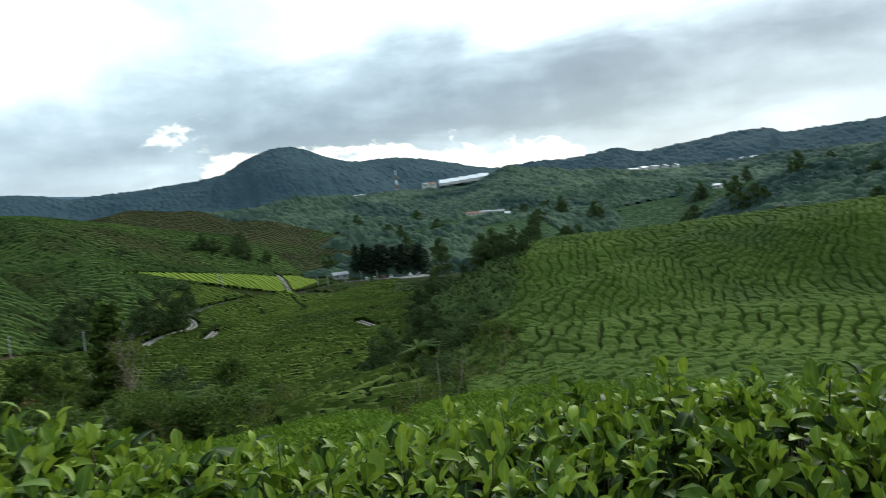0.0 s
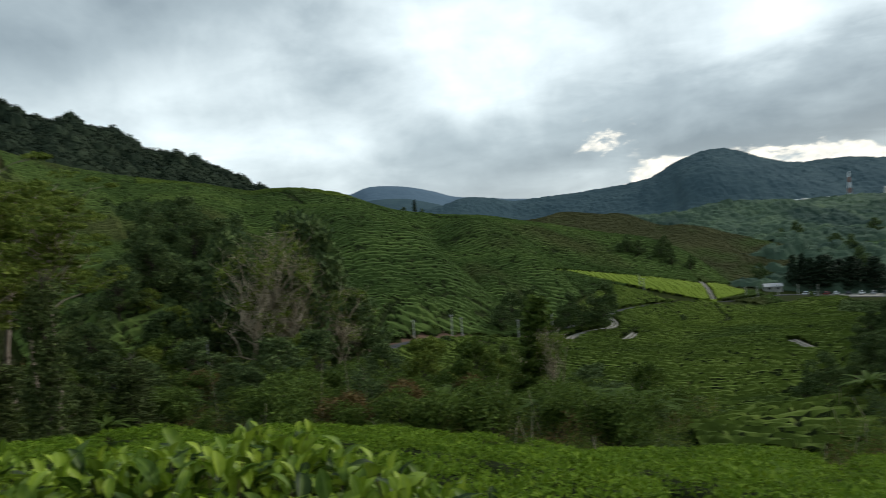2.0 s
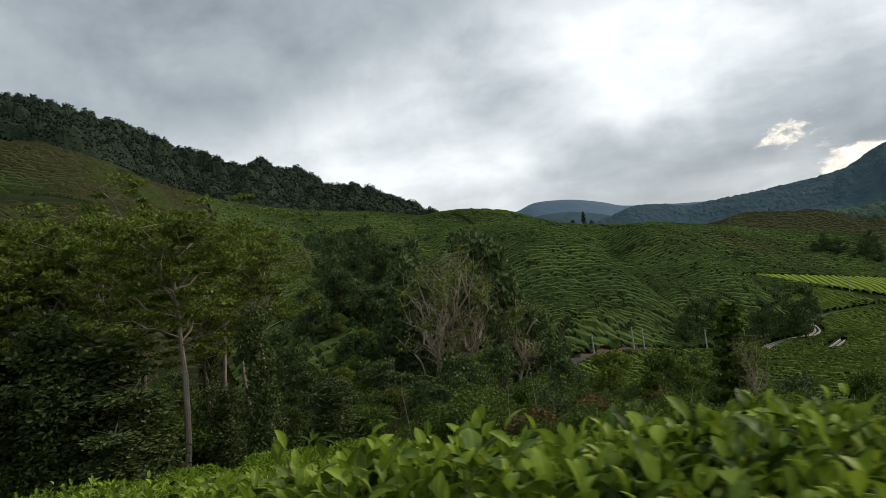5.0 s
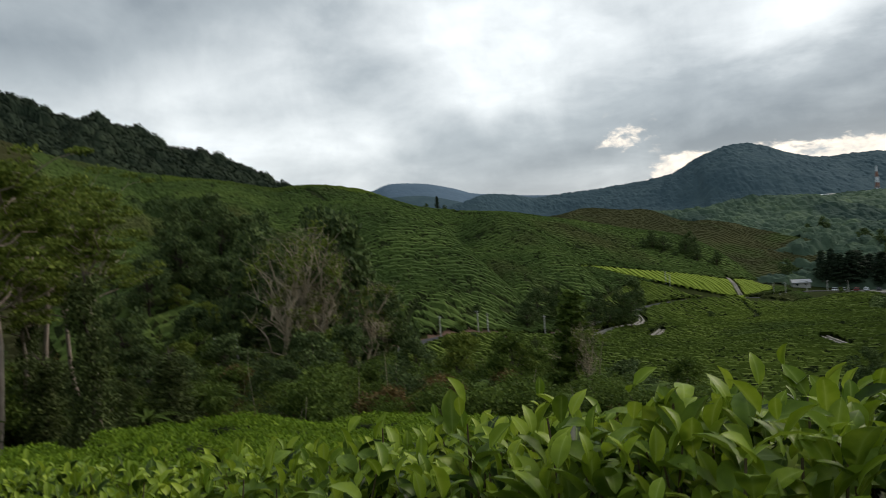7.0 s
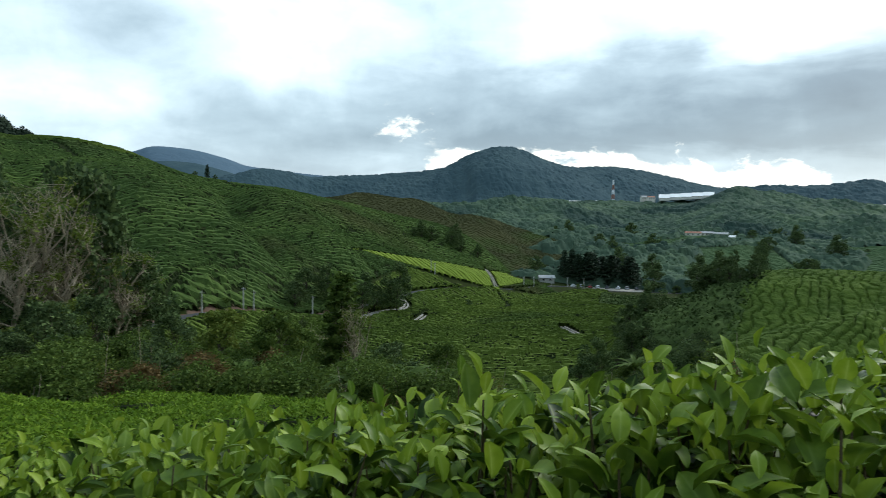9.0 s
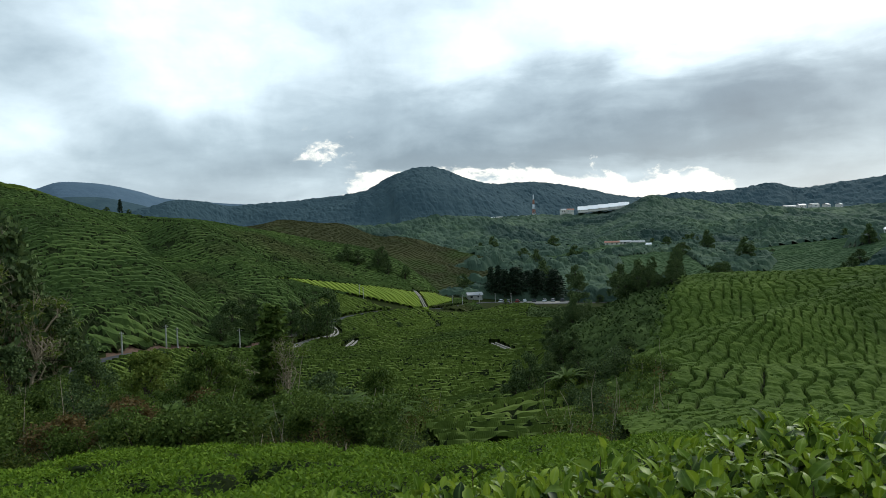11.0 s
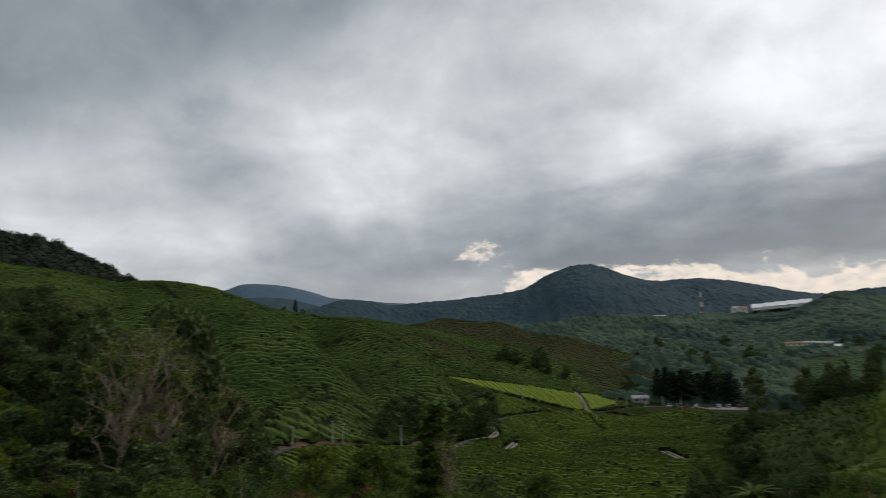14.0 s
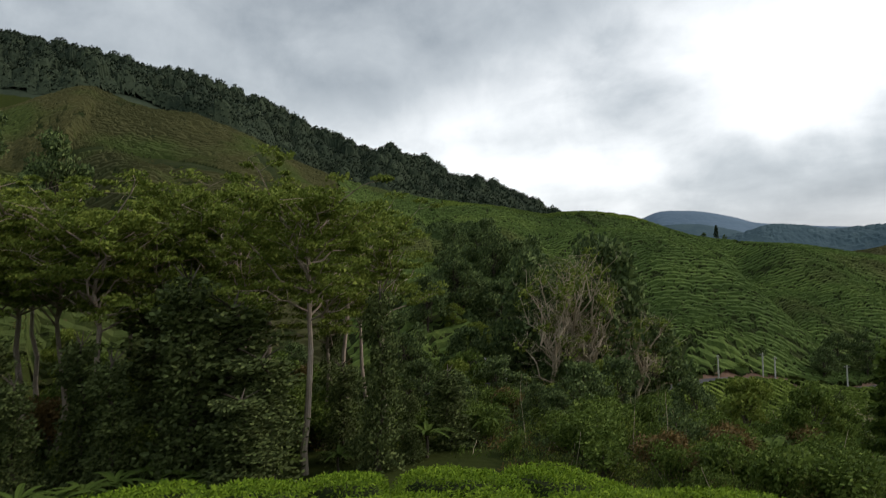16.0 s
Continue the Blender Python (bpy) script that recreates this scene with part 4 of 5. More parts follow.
def tree(name, label, kind, tall, rng, group=""):
    """A tree at the origin: trunk with limbs, crown of many leaf sprays."""
    e = thing(name, (0, 0, 0), label, "tree", group)
    bm = bmesh.new()
    cs, rs = [], []
    if kind == "gum":
        r = tall * 0.010
        pts = crooked(bm, (0, 0, -0.8), (rng.uniform(-0.8, 0.8), rng.uniform(-0.8, 0.8), tall * 0.80), r, r * 0.35, rng, 8, 0.012, 8)
        for i in range(26):
            a = i * 2.4 + rng.uniform(-0.5, 0.5)
            t = 0.60 + 0.38 * (i + 0.5) / 26
            k = min(t * 8, 7.99)
            start = pts[int(k)].lerp(pts[int(k) + 1], k % 1)
            reach = tall * rng.uniform(0.08, 0.30) * (1.15 - 0.5 * t)
            end = start + Vector((math.cos(a) * reach, math.sin(a) * reach, tall * rng.uniform(0.06, 0.20)))
            q = crooked(bm, start, end, r * 0.36, r * 0.10, rng, 4, 0.08, 5)
            for c in q[2:]:
                for _ in range(2):
                    tip = c + Vector((rng.normal() * tall * 0.045, rng.normal() * tall * 0.045, rng.uniform(-0.01, 0.05) * tall))
                    limb(bm, c, tip, r * 0.09, r * 0.03, 3)
                    cs.append(tip[:])
                    rs.append(np.array((0.038, 0.038, 0.015)) * tall * rng.uniform(0.5, 1.5))
        leaf, bark, count, size, shell = LEAF_OLIVE, BARK_PALE, 15000, tall * 0.0068, 0.05
    elif kind == "broad":
        r = tall * 0.022
        pts = crooked(bm, (0, 0, -0.8), (0, 0, tall * 0.5), r, r * 0.6, rng, 4, 0.03, 7)
        for i in range(30):
            a, hh = rng.uniform(0, 6.28), rng.uniform(0.18, 0.90)
            wide = 0.40 * math.sin(math.pi * min(1, hh * 0.95 + 0.12)) ** 0.6 * rng.uniform(0.3, 1.0)
            end = Vector((math.cos(a) * tall * wide, math.sin(a) * tall * wide, tall * hh))
            crooked(bm, pts[1].lerp(pts[-1], rng.random()), end, r * 0.3, r * 0.1, rng, 3, 0.08, 5)
            cs.append(end[:])
            rs.append(np.array((0.15, 0.15, 0.11)) * tall * rng.uniform(0.6, 1.2))
        leaf, bark, count, size, shell = LEAF_DARK, BARK_DARK, 5200, tall * 0.024, 0.3
    elif kind == "vine":
        r = tall * 0.02
        pts = crooked(bm, (0, 0, -0.8), (0.3, 0.2, tall), r, r * 0.3, rng, 6, 0.03, 7)
        for i in range(26):
            t = (i + 0.5) / 26
            w = tall * (0.085 + 0.075 * (1 - t) ** 1.5 + 0.03 * math.sin(i * 2.1))
            p = pts[int(t * 5.99)].lerp(pts[int(t * 5.99) + 1], t * 6 % 1) if t < 0.99 else pts[-1]
            cs.append((p.x + rng.normal() * tall * 0.02, p.y + rng.normal() * tall * 0.02, p.z))
            rs.append((w, w, tall * 0.06))
        for _ in range(4):
            a = rng.uniform(0, 6.28)
            limb(bm, pts[-1], pts[-1] + Vector((math.cos(a) * tall * 0.07, math.sin(a) * tall * 0.07, tall * 0.1)), r * 0.25, r * 0.08, 4)
        leaf, bark, count, size, shell = LEAF_VINE, BARK_DARK, 7500, tall * 0.013, 0.6
    elif kind == "pine":
        r = tall * 0.014
        limb(bm, (0, 0, -0.8), (0, 0, tall), r, r * 0.2, 7)
        for i in range(46):
            t = 0.18 + 0.80 * (i + 0.5) / 46
            reach = tall * 0.24 * (1 - t) ** 0.6 * rng.uniform(0.6, 1.1)
            a = i * 2.4
            end = Vector((math.cos(a) * reach, math.sin(a) * reach, tall * (t + 0.02)))
            limb(bm, (0, 0, tall * t), end, r * 0.3, r * 0.06, 4)
            for k in (0.45, 0.85):
                cs.append((end.x * k, end.y * k, end.z))
                rs.append((tall * 0.06, tall * 0.06, tall * 0.032))
        leaf, bark, count, size, shell = PINE, BARK_DARK, 2600, tall * 0.024, 0.2
    elif kind == "bare":
        r = tall * 0.012
        pts = crooked(bm, (0, 0, -0.8), (rng.uniform(-1, 1), rng.uniform(-1, 1), tall * 0.45), r, r * 0.7, rng, 4, 0.05, 7)
        for i in range(15):
            a = rng.uniform(0, 6.28)
            s0 = pts[1 + int(rng.integers(0, 3))].lerp(pts[-1], rng.random())
            reach = tall * rng.uniform(0.06, 0.24)
            end = s0 + Vector((math.cos(a) * reach, math.sin(a) * reach, tall * rng.uniform(0.25, 0.58)))
            q = crooked(bm, s0, end, r * 0.5, r * 0.16, rng, 4, 0.09, 5)
            for c in q[1:]:
                for _ in range(2):
                    t1 = c + Vector(rng.normal(size=3)) * tall * 0.05 + Vector((0, 0, tall * 0.07))
                    limb(bm, c, t1, r * 0.16, r * 0.07, 4)
                    for _ in range(3):
                        limb(bm, t1, t1 + Vector(rng.normal(size=3)) * tall * 0.035 + Vector((0, 0, tall * 0.03)), r * 0.08, r * 0.03, 3)
            cs.append(end[:])
            rs.append((tall * 0.06,) * 3)
        leaf, bark, count, size, shell = LEAF_OLIVE, BARK_DEAD, 900, tall * 0.012, 0.2
    else:  # shrub
        for i in range(9):
            a, q = rng.uniform(0, 6.28), rng.uniform(0, 0.36)
            end = Vector((math.cos(a) * tall * q, math.sin(a) * tall * q, tall * rng.uniform(0.3, 0.75)))
            crooked(bm, (rng.normal() * tall * 0.04, rng.normal() * tall * 0.04, -0.5), end, tall * 0.02, tall * 0.006, rng, 3, 0.08, 4)
            cs.append(end[:])
            rs.append(np.array((0.24, 0.24, 0.22)) * tall * rng.uniform(0.6, 1.15))
        leaf, bark, count, size, shell = LEAF_GREEN, BARK_DARK, 3600, tall * 0.027, 0.3
    bmesh.ops.recalc_face_normals(bm, faces=bm.faces)
    part("trunk", bm, bark, e)
    v, f = leaf_cards(np.array(cs), np.array([np.broadcast_to(q, 3) for q in rs]), count, size, rng, shell=shell)
    mesh_object("crown", v, f, leaf, e, smooth=False)
    return e


def crown_of(ob):
    """The mesh of a tree's crown."""
    return next(c.data for c in ob.children if c.name.startswith("crown"))


def stand(source, az, d, scale=1.0, turn=0.0, sink=0.0, wide=1.0, material=None):
    """A copy of a tree on the land, by bearing and distance."""
    x, y = -math.sin(radians(az)) * d, math.cos(radians(az)) * d
    m = pose(x, y, height(x, y) - sink, 0, 0, turn) @ Matrix.Diagonal((scale * wide, scale * wide, scale, 1))
    return copy_thing(source, m)


def put(ob, az, d, scale=1.0, turn=0.0, wide=1.0):
    x, y = -math.sin(radians(az)) * d, math.cos(radians(az)) * d
    ob.matrix_basis = pose(x, y, height(x, y), 0, 0, turn) @ Matrix.Diagonal((scale * wide, scale * wide, scale, 1))
    return ob


def plant_trees():
    rng = np.random.default_rng(21)
    gums = [tree("gum_tree", "tall pale-trunked gum tree with a feathery olive crown", "gum", 24, rng, "gum trees in the gully") for _ in range(3)]
    put(gums[0], 68.5, 53, 0.98, 0, 1.2)
    put(gums[1], 74.5, 66, 1.06, 40, 1.1)
    put(gums[2], 62.2, 68, 0.94, 80, 1.1)
    for az, d, s, t in ((79, 66, 1.0, 200), (77, 80, 1.14, 10), (83.5, 62, 1.02, 90), (88, 72, 1.08, 150), (70.8, 78, 1.12, 270), (93, 66, 1.0, 60), (65.2, 76, 1.0, 100), (81.3, 74, 0.98, 20), (85.5, 70, 0.95, 310), (87, 88, 1.15, 230), (72.5, 60, 0.84, 170), (75.8, 72, 0.92, 250), (66.8, 64, 0.76, 330), (90.5, 80, 1.05, 30), (63.6, 84, 0.9, 210), (79.8, 84, 0.98, 130)):
        stand(gums[int(t) % 3], az, d, s, t, 0, 1.1)
    vines = [tree("vine_covered_tree", "dark tree trunk wrapped in hanging vines", "vine", 14, rng, "vine trees in the gully") for _ in range(2)]
    put(vines[0], 62.8, 52, 0.88)
    put(vines[1], 77.3, 53, 1.02, 0, 1.5)
    for az, d, s, w in ((66.2, 64, 0.8, 0.9), (76.5, 60, 0.8, 1.4), (79.5, 64, 0.95, 1.3), (84.5, 58, 0.85, 1.4), (90, 60, 0.9, 1.5), (71.5, 50, 0.6, 1.6), (73.6, 54, 0.86, 1.6), (82.5, 54, 0.75, 1.5), (88.5, 54, 0.66, 1.5), (65.3, 56, 0.5, 1.2), (60.2, 54, 0.4, 1.4), (73.2, 47, 0.42, 1.9),  (57, 58, 0.42, 1.6), (28.5, 92, 0.6, 0.8)):
        stand(vines[int(az) % 2], az, d, s, az * 9, 0, w)
    bares = [tree("bare_tree", "bleached bare tree with many thin twigs", "bare", 17, rng, "bare trees by the road") for _ in range(2)]
    put(bares[0], 47.3, 104, 1.4, 0, 1.05)
    put(bares[1], 42.3, 108, 0.8, 60, 1.6)
    for az, d, s in ((45.8, 103, 1.15), (48.6, 101, 1.25), (46.6, 107, 1.3), (43.4, 106, 0.6), (40.6, 114, 0.55), (26.8, 95, 0.5), (24, 70, 0.4)):
        stand(bares[int(d) % 2], az, d, s, d * 7)
    broads = [tree("broadleaf_tree", "dense dark-green broadleaf tree", "broad", 14, rng, "broadleaf trees on the slopes") for _ in range(3)]
    put(broads[0], -3.6, 126, 0.36, 0, 1.4)
    put(broads[1], 43.6, 119, 1.5, 0, 0.8)
    put(broads[2], 52.5, 150, 1.1)
    spots = (*((48.5 + (i * 7) % 9 + 0.5, 140 + i * 6.5, 0.6 + 0.08 * (i % 5)) for i in range(12)), (43.2, 113, 1.4), (44.8, 112, 1.25), (41.6, 114, 1.0), (58, 116, 0.7), (60.5, 112, 0.6), (55.2, 122, 0.7), (62, 118, 0.8), (45.9, 120, 1.35), (47.8, 121, 1.45), (41.2, 121, 1.1), (49.6, 124, 1.2), (51, 165, 1.0), (54, 172, 1.1), (50, 182, 0.9), (53.5, 195, 1.0), (56, 205, 0.9), (49.5, 146, 0.9), (55.5, 150, 0.8), (47, 128, 0.8), (43.6, 122, 0.7), (58.5, 140, 0.8), 
             (-2.0, 128, 0.34), (-7.0, 124, 0.18), (-6.0, 120, 0.2), (-4.6, 102, 0.2), (-3.0, 86, 0.16), (-4.8, 124, 0.34), (-1.4, 104, 0.22), (0.9, 108, 0.26), (-5.4, 126, 0.28), (1.8, 88, 0.24), (-4.6, 129, 0.32), (-0.2, 138, 0.34), (1.0, 136, 0.36), (0.7, 128, 0.3), (2.0, 128, 0.34), (-0.9, 118, 0.26), (2.8, 96, 0.26), (3.9, 96, 0.24), (-1.2, 60, 0.24), (0.4, 63, 0.2), (-2.8, 64, 0.18), (-6.5, 60, 0.2), (4.6, 78, 0.3), (5.6, 76, 0.26), (1.5, 150, 0.5), (0.2, 168, 0.5), (-2.6, 150, 0.5),
             (14.9, 228, 0.46), (20.8, 182, 0.66), (22.6, 184, 0.46), (24.4, 190, 0.66), (26.3, 189, 0.56), (28.1, 188, 0.58), (25.4, 186, 0.42), (23.6, 180, 0.5), (29, 176, 0.5), (33, 168, 0.45), 
             (18.8, 300, 0.42), (18.0, 303, 0.45), (17.2, 300, 0.48), (16.4, 304, 0.45), (15.6, 302, 0.42), (14.8, 306, 0.42), (14.2, 308, 0.36), (19.5, 298, 0.32), (17.6, 308, 0.5), (16.0, 310, 0.48), (13, 400, 0.6), (11, 395, 0.5), (9.5, 385, 0.6), (36.6, 314, 0.22), (37.2, 314, 0.2), (35.1, 314, 0.16), (-10.5, 133, 0.25), (-8, 330, 0.7),
             (86, 140, 1.0), (91, 150, 1.1), (80, 150, 0.8), (96, 120, 1.0), (0.2, 345, 0.8), (-1.5, 350, 0.8), (-3, 340, 0.9), (8.8, 372, 0.5), (12.2, 380, 0.5))
    for i, (az, d, s) in enumerate(spots):
        stand(broads[i % 3], az, d, s, i * 67)
    n = 0
    while n < 46:
        az, d = rng.uniform(-8, 4.2), rng.uniform(80, 290)
        x, y = P(az, d, 0)[:2]
        if not on_bank(np.array([x]), np.array([y]))[0] or not road_keep(np.array([x]), np.array([y]))[0]:
            continue
        stand(broads[n % 3], az, d, rng.uniform(0.12, 0.26), n * 83, 0.2, rng.uniform(0.9, 1.4))
        n += 1
    for i in range(80):
        az, d = rng.uniform(-36, 8), rng.uniform(392, 780)
        stand(broads[i % 3], az, d, rng.uniform(0.65, 1.05), i * 41, 0.5, rng.uniform(0.75, 1.2))
    pines = [tree("pine_tree", "tall dark conifer beside the car park", "pine", 17, rng, "conifers beside the car park") for _ in range(2)]
    put(pines[0], 7.2, 352, 0.95, 0, 1.15)
    put(pines[1], 6.6, 356, 1.0, 0, 1.1)
    for i, az in enumerate((6.1, 5.7, 5.0, 4.5, 4.0, 3.5, 3.1, 2.6, 2.1, 1.7, 6.9, 5.3, 4.2)):
        stand(pines[i % 2], az, 352 + (i * 37) % 14, (0.95, 0.7, 1.05, 0.82, 0.62, 0.98)[i % 6], i * 50, 0, (1.5, 1.2, 1.7)[i % 3])
    feathery = tree("feathery_tree", "feathery dull-green conifer above the undergrowth", "pine", 12, rng)
    crown_of(feathery).materials[0] = LEAF_GREEN
    put(feathery, 25.3, 72, 1.0, 20, 1.35)
    stand(pines[0], 35.7, 312, 0.40, 0, 0, 0.9)
    shrubs = [tree("shrub", "leafy green shrub in the overgrown gully", "shrub", 4.2, rng, "shrubs in the gully") for _ in range(4)]
    for s_, c in ((shrubs[1], LEAF_DARK), (shrubs[3], LEAF_DRY)):
        crown_of(s_).materials[0] = c
    for i, s_ in enumerate(shrubs):
        put(s_, 15 + i * 6, 66 + i * 3, 1.0)
    n = 0
    while n < 225:
        az, d = rng.uniform(2, 94), rng.uniform(40, 112)
        lim = np.interp(az, [1, 8, 16, 24, 34, 46, 52, 60, 94], [60, 72, 82, 98, 96, 100, 112, 104, 95])
        if d > lim or az < 13.5 or d < np.interp(az, [40, 50, 58, 94], [40, 48, 60, 62]):
            continue
        k = int(rng.choice([0, 0, 0, 1, 2, 2, 2, 2, 3]))
        stand(shrubs[k], az, d, rng.uniform(0.75, 1.6) * float(np.interp(az, [14, 40, 44, 50, 62, 68], [0.66, 0.7, 0.8, 0.62, 0.62, 0.9])), rng.uniform(0, 360), 0.3, rng.uniform(1.0, 1.5))
        n += 1
    small = [tree("small_tree", "young leafy tree in the overgrown gully", "broad", 8, rng, "young trees in the gully") for _ in range(3)]
    for s_, c in zip(small, (LEAF_GREEN, LEAF_OLIVE, LEAF_DARK)):
        crown_of(s_).materials[0] = c
    put(small[0], 17, 70, 0.8)
    put(small[1], 30, 80, 0.9)
    put(small[2], 38, 88, 0.9)
    n = 0
    while n < 110:
        az, d = rng.uniform(8, 96), rng.uniform(46, 150)
        lim0, lim1 = np.interp(az, [8, 30, 50, 96], [50, 58, 56, 48]), np.interp(az, [8, 16, 24, 34, 46, 50, 56, 66, 96], [66, 76, 92, 90, 96, 145, 148, 130, 110])
        if not lim0 < d < lim1 or az < 13.5 or (az < 46 and n % 3):
            n += az < 46
            continue
        stand(small[int(rng.integers(0, 3))], az, d, rng.uniform(0.55, 1.25), rng.uniform(0, 360), 0.2, rng.uniform(0.9, 1.3))
        n += 1
    for i in range(45):
        az, d = rng.uniform(-26, 3), rng.uniform(50, 70)
        if az < -7.5:
            continue
        stand(shrubs[i % 3], az, d, rng.uniform(0.35, 0.8), i * 50, 0.2, 1.2)
    for i in range(22):
        t = rng.random()
        q = ROAD[int(t * (len(ROAD) - 1))]
        az, d = bearing(q[0], q[1])
        stand(shrubs[i % 3], float(az), float(d) + rng.choice([-5.5, -6.5, 6.0, 7.5]), rng.uniform(0.3, 0.6), i * 40, 0.2, 1.3)


plant_trees()


# ---------- undergrowth between the trees ----------
def undergrowth():
    """Scrub of many clumps of all sizes, each of its own green."""
    rng = np.random.default_rng(31)
    n = 4200
    az = rng.uniform(-12, 98, n)
    near = np.interp(az, [-12, -4, 2, 10, 30, 46, 58, 98], [56, 46, 32, 36, 36, 44, 58, 60])
    far = np.interp(az, [-12, -8, -3, 2, 6, 12, 20, 27, 34, 40, 47, 52, 58, 70, 98], [57, 66, 72, 68, 70, 76, 90, 102, 100, 102, 110, 128, 140, 135, 120])
    r = near + (far - near) * rng.random(n)
    a = np.radians(az)
    x, y = -np.sin(a) * r, np.cos(a) * r
    keep = road_keep(x, y) & ((az > 13.5 + 2.5 * lattice(x / 6, y / 6, 27)) | (az < 3.6 + 0.8 * lattice(x / 4, y / 4, 29))) & (az > -7)
    x, y, r, az = x[keep], y[keep], r[keep], az[keep]
    n = len(x)
    wide = rng.uniform(0.5, 1.7, n)
    tall = np.clip(0.5 + rng.exponential(0.85, n), 0.4, 4.2) * np.interp(az, [-12, 10, 50, 60], [0.6, 0.8, 0.85, 0.6])
    z = land(x, y)
    count = np.clip(wide ** 1.3 * (1 + tall * 0.5) * np.interp(r, [36, 60, 140], [85, 55, 26]), 20, 300).astype(int)
    size = rng.uniform(0.05, 0.13, n) * np.interp(r, [36, 60, 140], [0.55, 0.85, 1.6])
    own = np.repeat(np.arange(n), count)
    k = len(own)
    way = rng.normal(size=(k, 3))
    way[:, 2] = np.abs(way[:, 2])
    way /= np.linalg.norm(way, axis=1)[:, None]
    lump = 1 + 0.45 * lattice(way[:, 0] * 2.2 + own * 3.1, way[:, 1] * 2.2 + way[:, 2], 50)
    p = np.stack([x, y, z], 1)[own] + way * (lump * rng.uniform(0.65, 1.05, k))[:, None] * np.stack([wide, wide, tall], 1)[own]
    tint = rng.choice(4, n, p=[0.34, 0.22, 0.31, 0.13])
    for i, mat_ in enumerate((LEAF_GREEN, LEAF_DARK, LEAF_OLIVE, LEAF_DRY)):
        m = tint[own] == i
        c = int(m.sum())
        u = rng.normal(size=(c, 3))
        u /= np.linalg.norm(u, axis=1)[:, None]
        w = np.cross(u, rng.normal(size=(c, 3)))
        w /= np.linalg.norm(w, axis=1)[:, None]
        s = (size[own][m] * rng.uniform(0.6, 1.4, c))[:, None]
        q = p[m]
        v = np.stack([q - u * s * 1.3, q + w * s * 0.55, q + u * s * 1.3, q - w * s * 0.55], 1).reshape(-1, 3)
        ob = mesh_object("undergrowth", v, np.arange(c * 4).reshape(-1, 4), mat_, smooth=False)
        tagged(ob, "tangled undergrowth of shrubs and ferns in the gully", "undergrowth", kind="stuff")
    # dry stalks standing out of it
    bm = bmesh.new()
    for i in rng.choice(n, 420, replace=False):
        h = tall[i] * rng.uniform(1.0, 1.7) + 0.4
        crooked(bm, (x[i], y[i], z[i]), (x[i] + rng.normal() * 0.5, y[i] + rng.normal() * 0.5, z[i] + h), 0.035, 0.012, rng, 3, 0.05, 4)
    me = bpy.data.meshes.new("dry_stalk")
    bm.to_mesh(me)
    bm.free()
    me.materials.append(BARK_DEAD)
    tagged(new("dry_stalk", me), "thin dry stalks standing in the undergrowth", "undergrowth", kind="stuff")


def frond_plant(name, label, blade, rise, leaves, rng, group, trunk=0.0):
    """A banana plant or tree fern: long arched blades round a short stem."""
    e = thing(name, (0, 0, 0), label, "plant", group)
    bm = bmesh.new()
    crooked(bm, (0, 0, -0.4), (rng.uniform(-0.1, 0.1), 0, 0.3 + trunk), 0.13, 0.08, rng, 3, 0.03, 7)
    part("stem", bm, BARK_DARK, e)
    for i in range(leaves):
        bm = bmesh.new()
        a, up = i * 2.4, rng.uniform(0.5, 1.1) * rise
        rows = []
        for j in range(9):
            t = j / 8
            w = blade[1] * math.sin(math.pi * (0.08 + 0.9 * t)) ** 0.7
            d, h = blade[0] * t * math.cos(up * (1 - 0.9 * t)), blade[0] * (math.sin(up) * t - 0.55 * t * t)
            c, s = math.cos(a), math.sin(a)
            rows.append([bm.verts.new((c * d - s * q, s * d + c * q, 0.3 + trunk + h + 0.25 * abs(q))) for q in (-w, 0.0, w)])
        for p, q in zip(rows, rows[1:]):
            for k in (0, 1):
                bm.faces.new((p[k], q[k], q[k + 1], p[k + 1]))
        part("blade", bm, LEAF_GREEN, e)
    return e


def frond_plants():
    rng = np.random.default_rng(61)
    bananas = [frond_plant("banana_plant", "broad-leaved banana plant in the gully", (2.3, 0.30), 1.15, 8, rng, "banana plants", 0.8) for _ in range(2)]
    ferns = [frond_plant("tree_fern", "tree fern with arching green fronds", (2.0, 0.16), 0.9, 13, rng, "tree ferns", 1.2) for _ in range(2)]
    put(bananas[0], 21.5, 58, 1.2)
    put(bananas[1], 76.5, 50, 1.0)
    put(ferns[0], 16.0, 60, 1.0)
    put(ferns[1], 82.0, 50, 1.1)
    for i in range(12):
        stand(bananas[i % 2], (20, 23, 18, 27.5, 15.5, 78.5, 86, 90, 33, 22, 16.5, 74)[i], (60, 56, 62, 52, 58, 49, 47, 50, 56, 62, 54, 52)[i], rng.uniform(0.7, 1.25), i * 73, 0.1)
    for i in range(16):
        stand(ferns[i % 2], (17, 15, 1.5, 0.5, 19.5, 25, 31, 36, 42, 84, 80, 88, 71, 66, 59, 54)[i], (57, 63, 60, 64, 58, 50, 60, 48, 56, 48, 52, 46, 50, 52, 55, 60)[i], rng.uniform(0.7, 1.2), i * 51, 0.1)


frond_plants()
undergrowth()


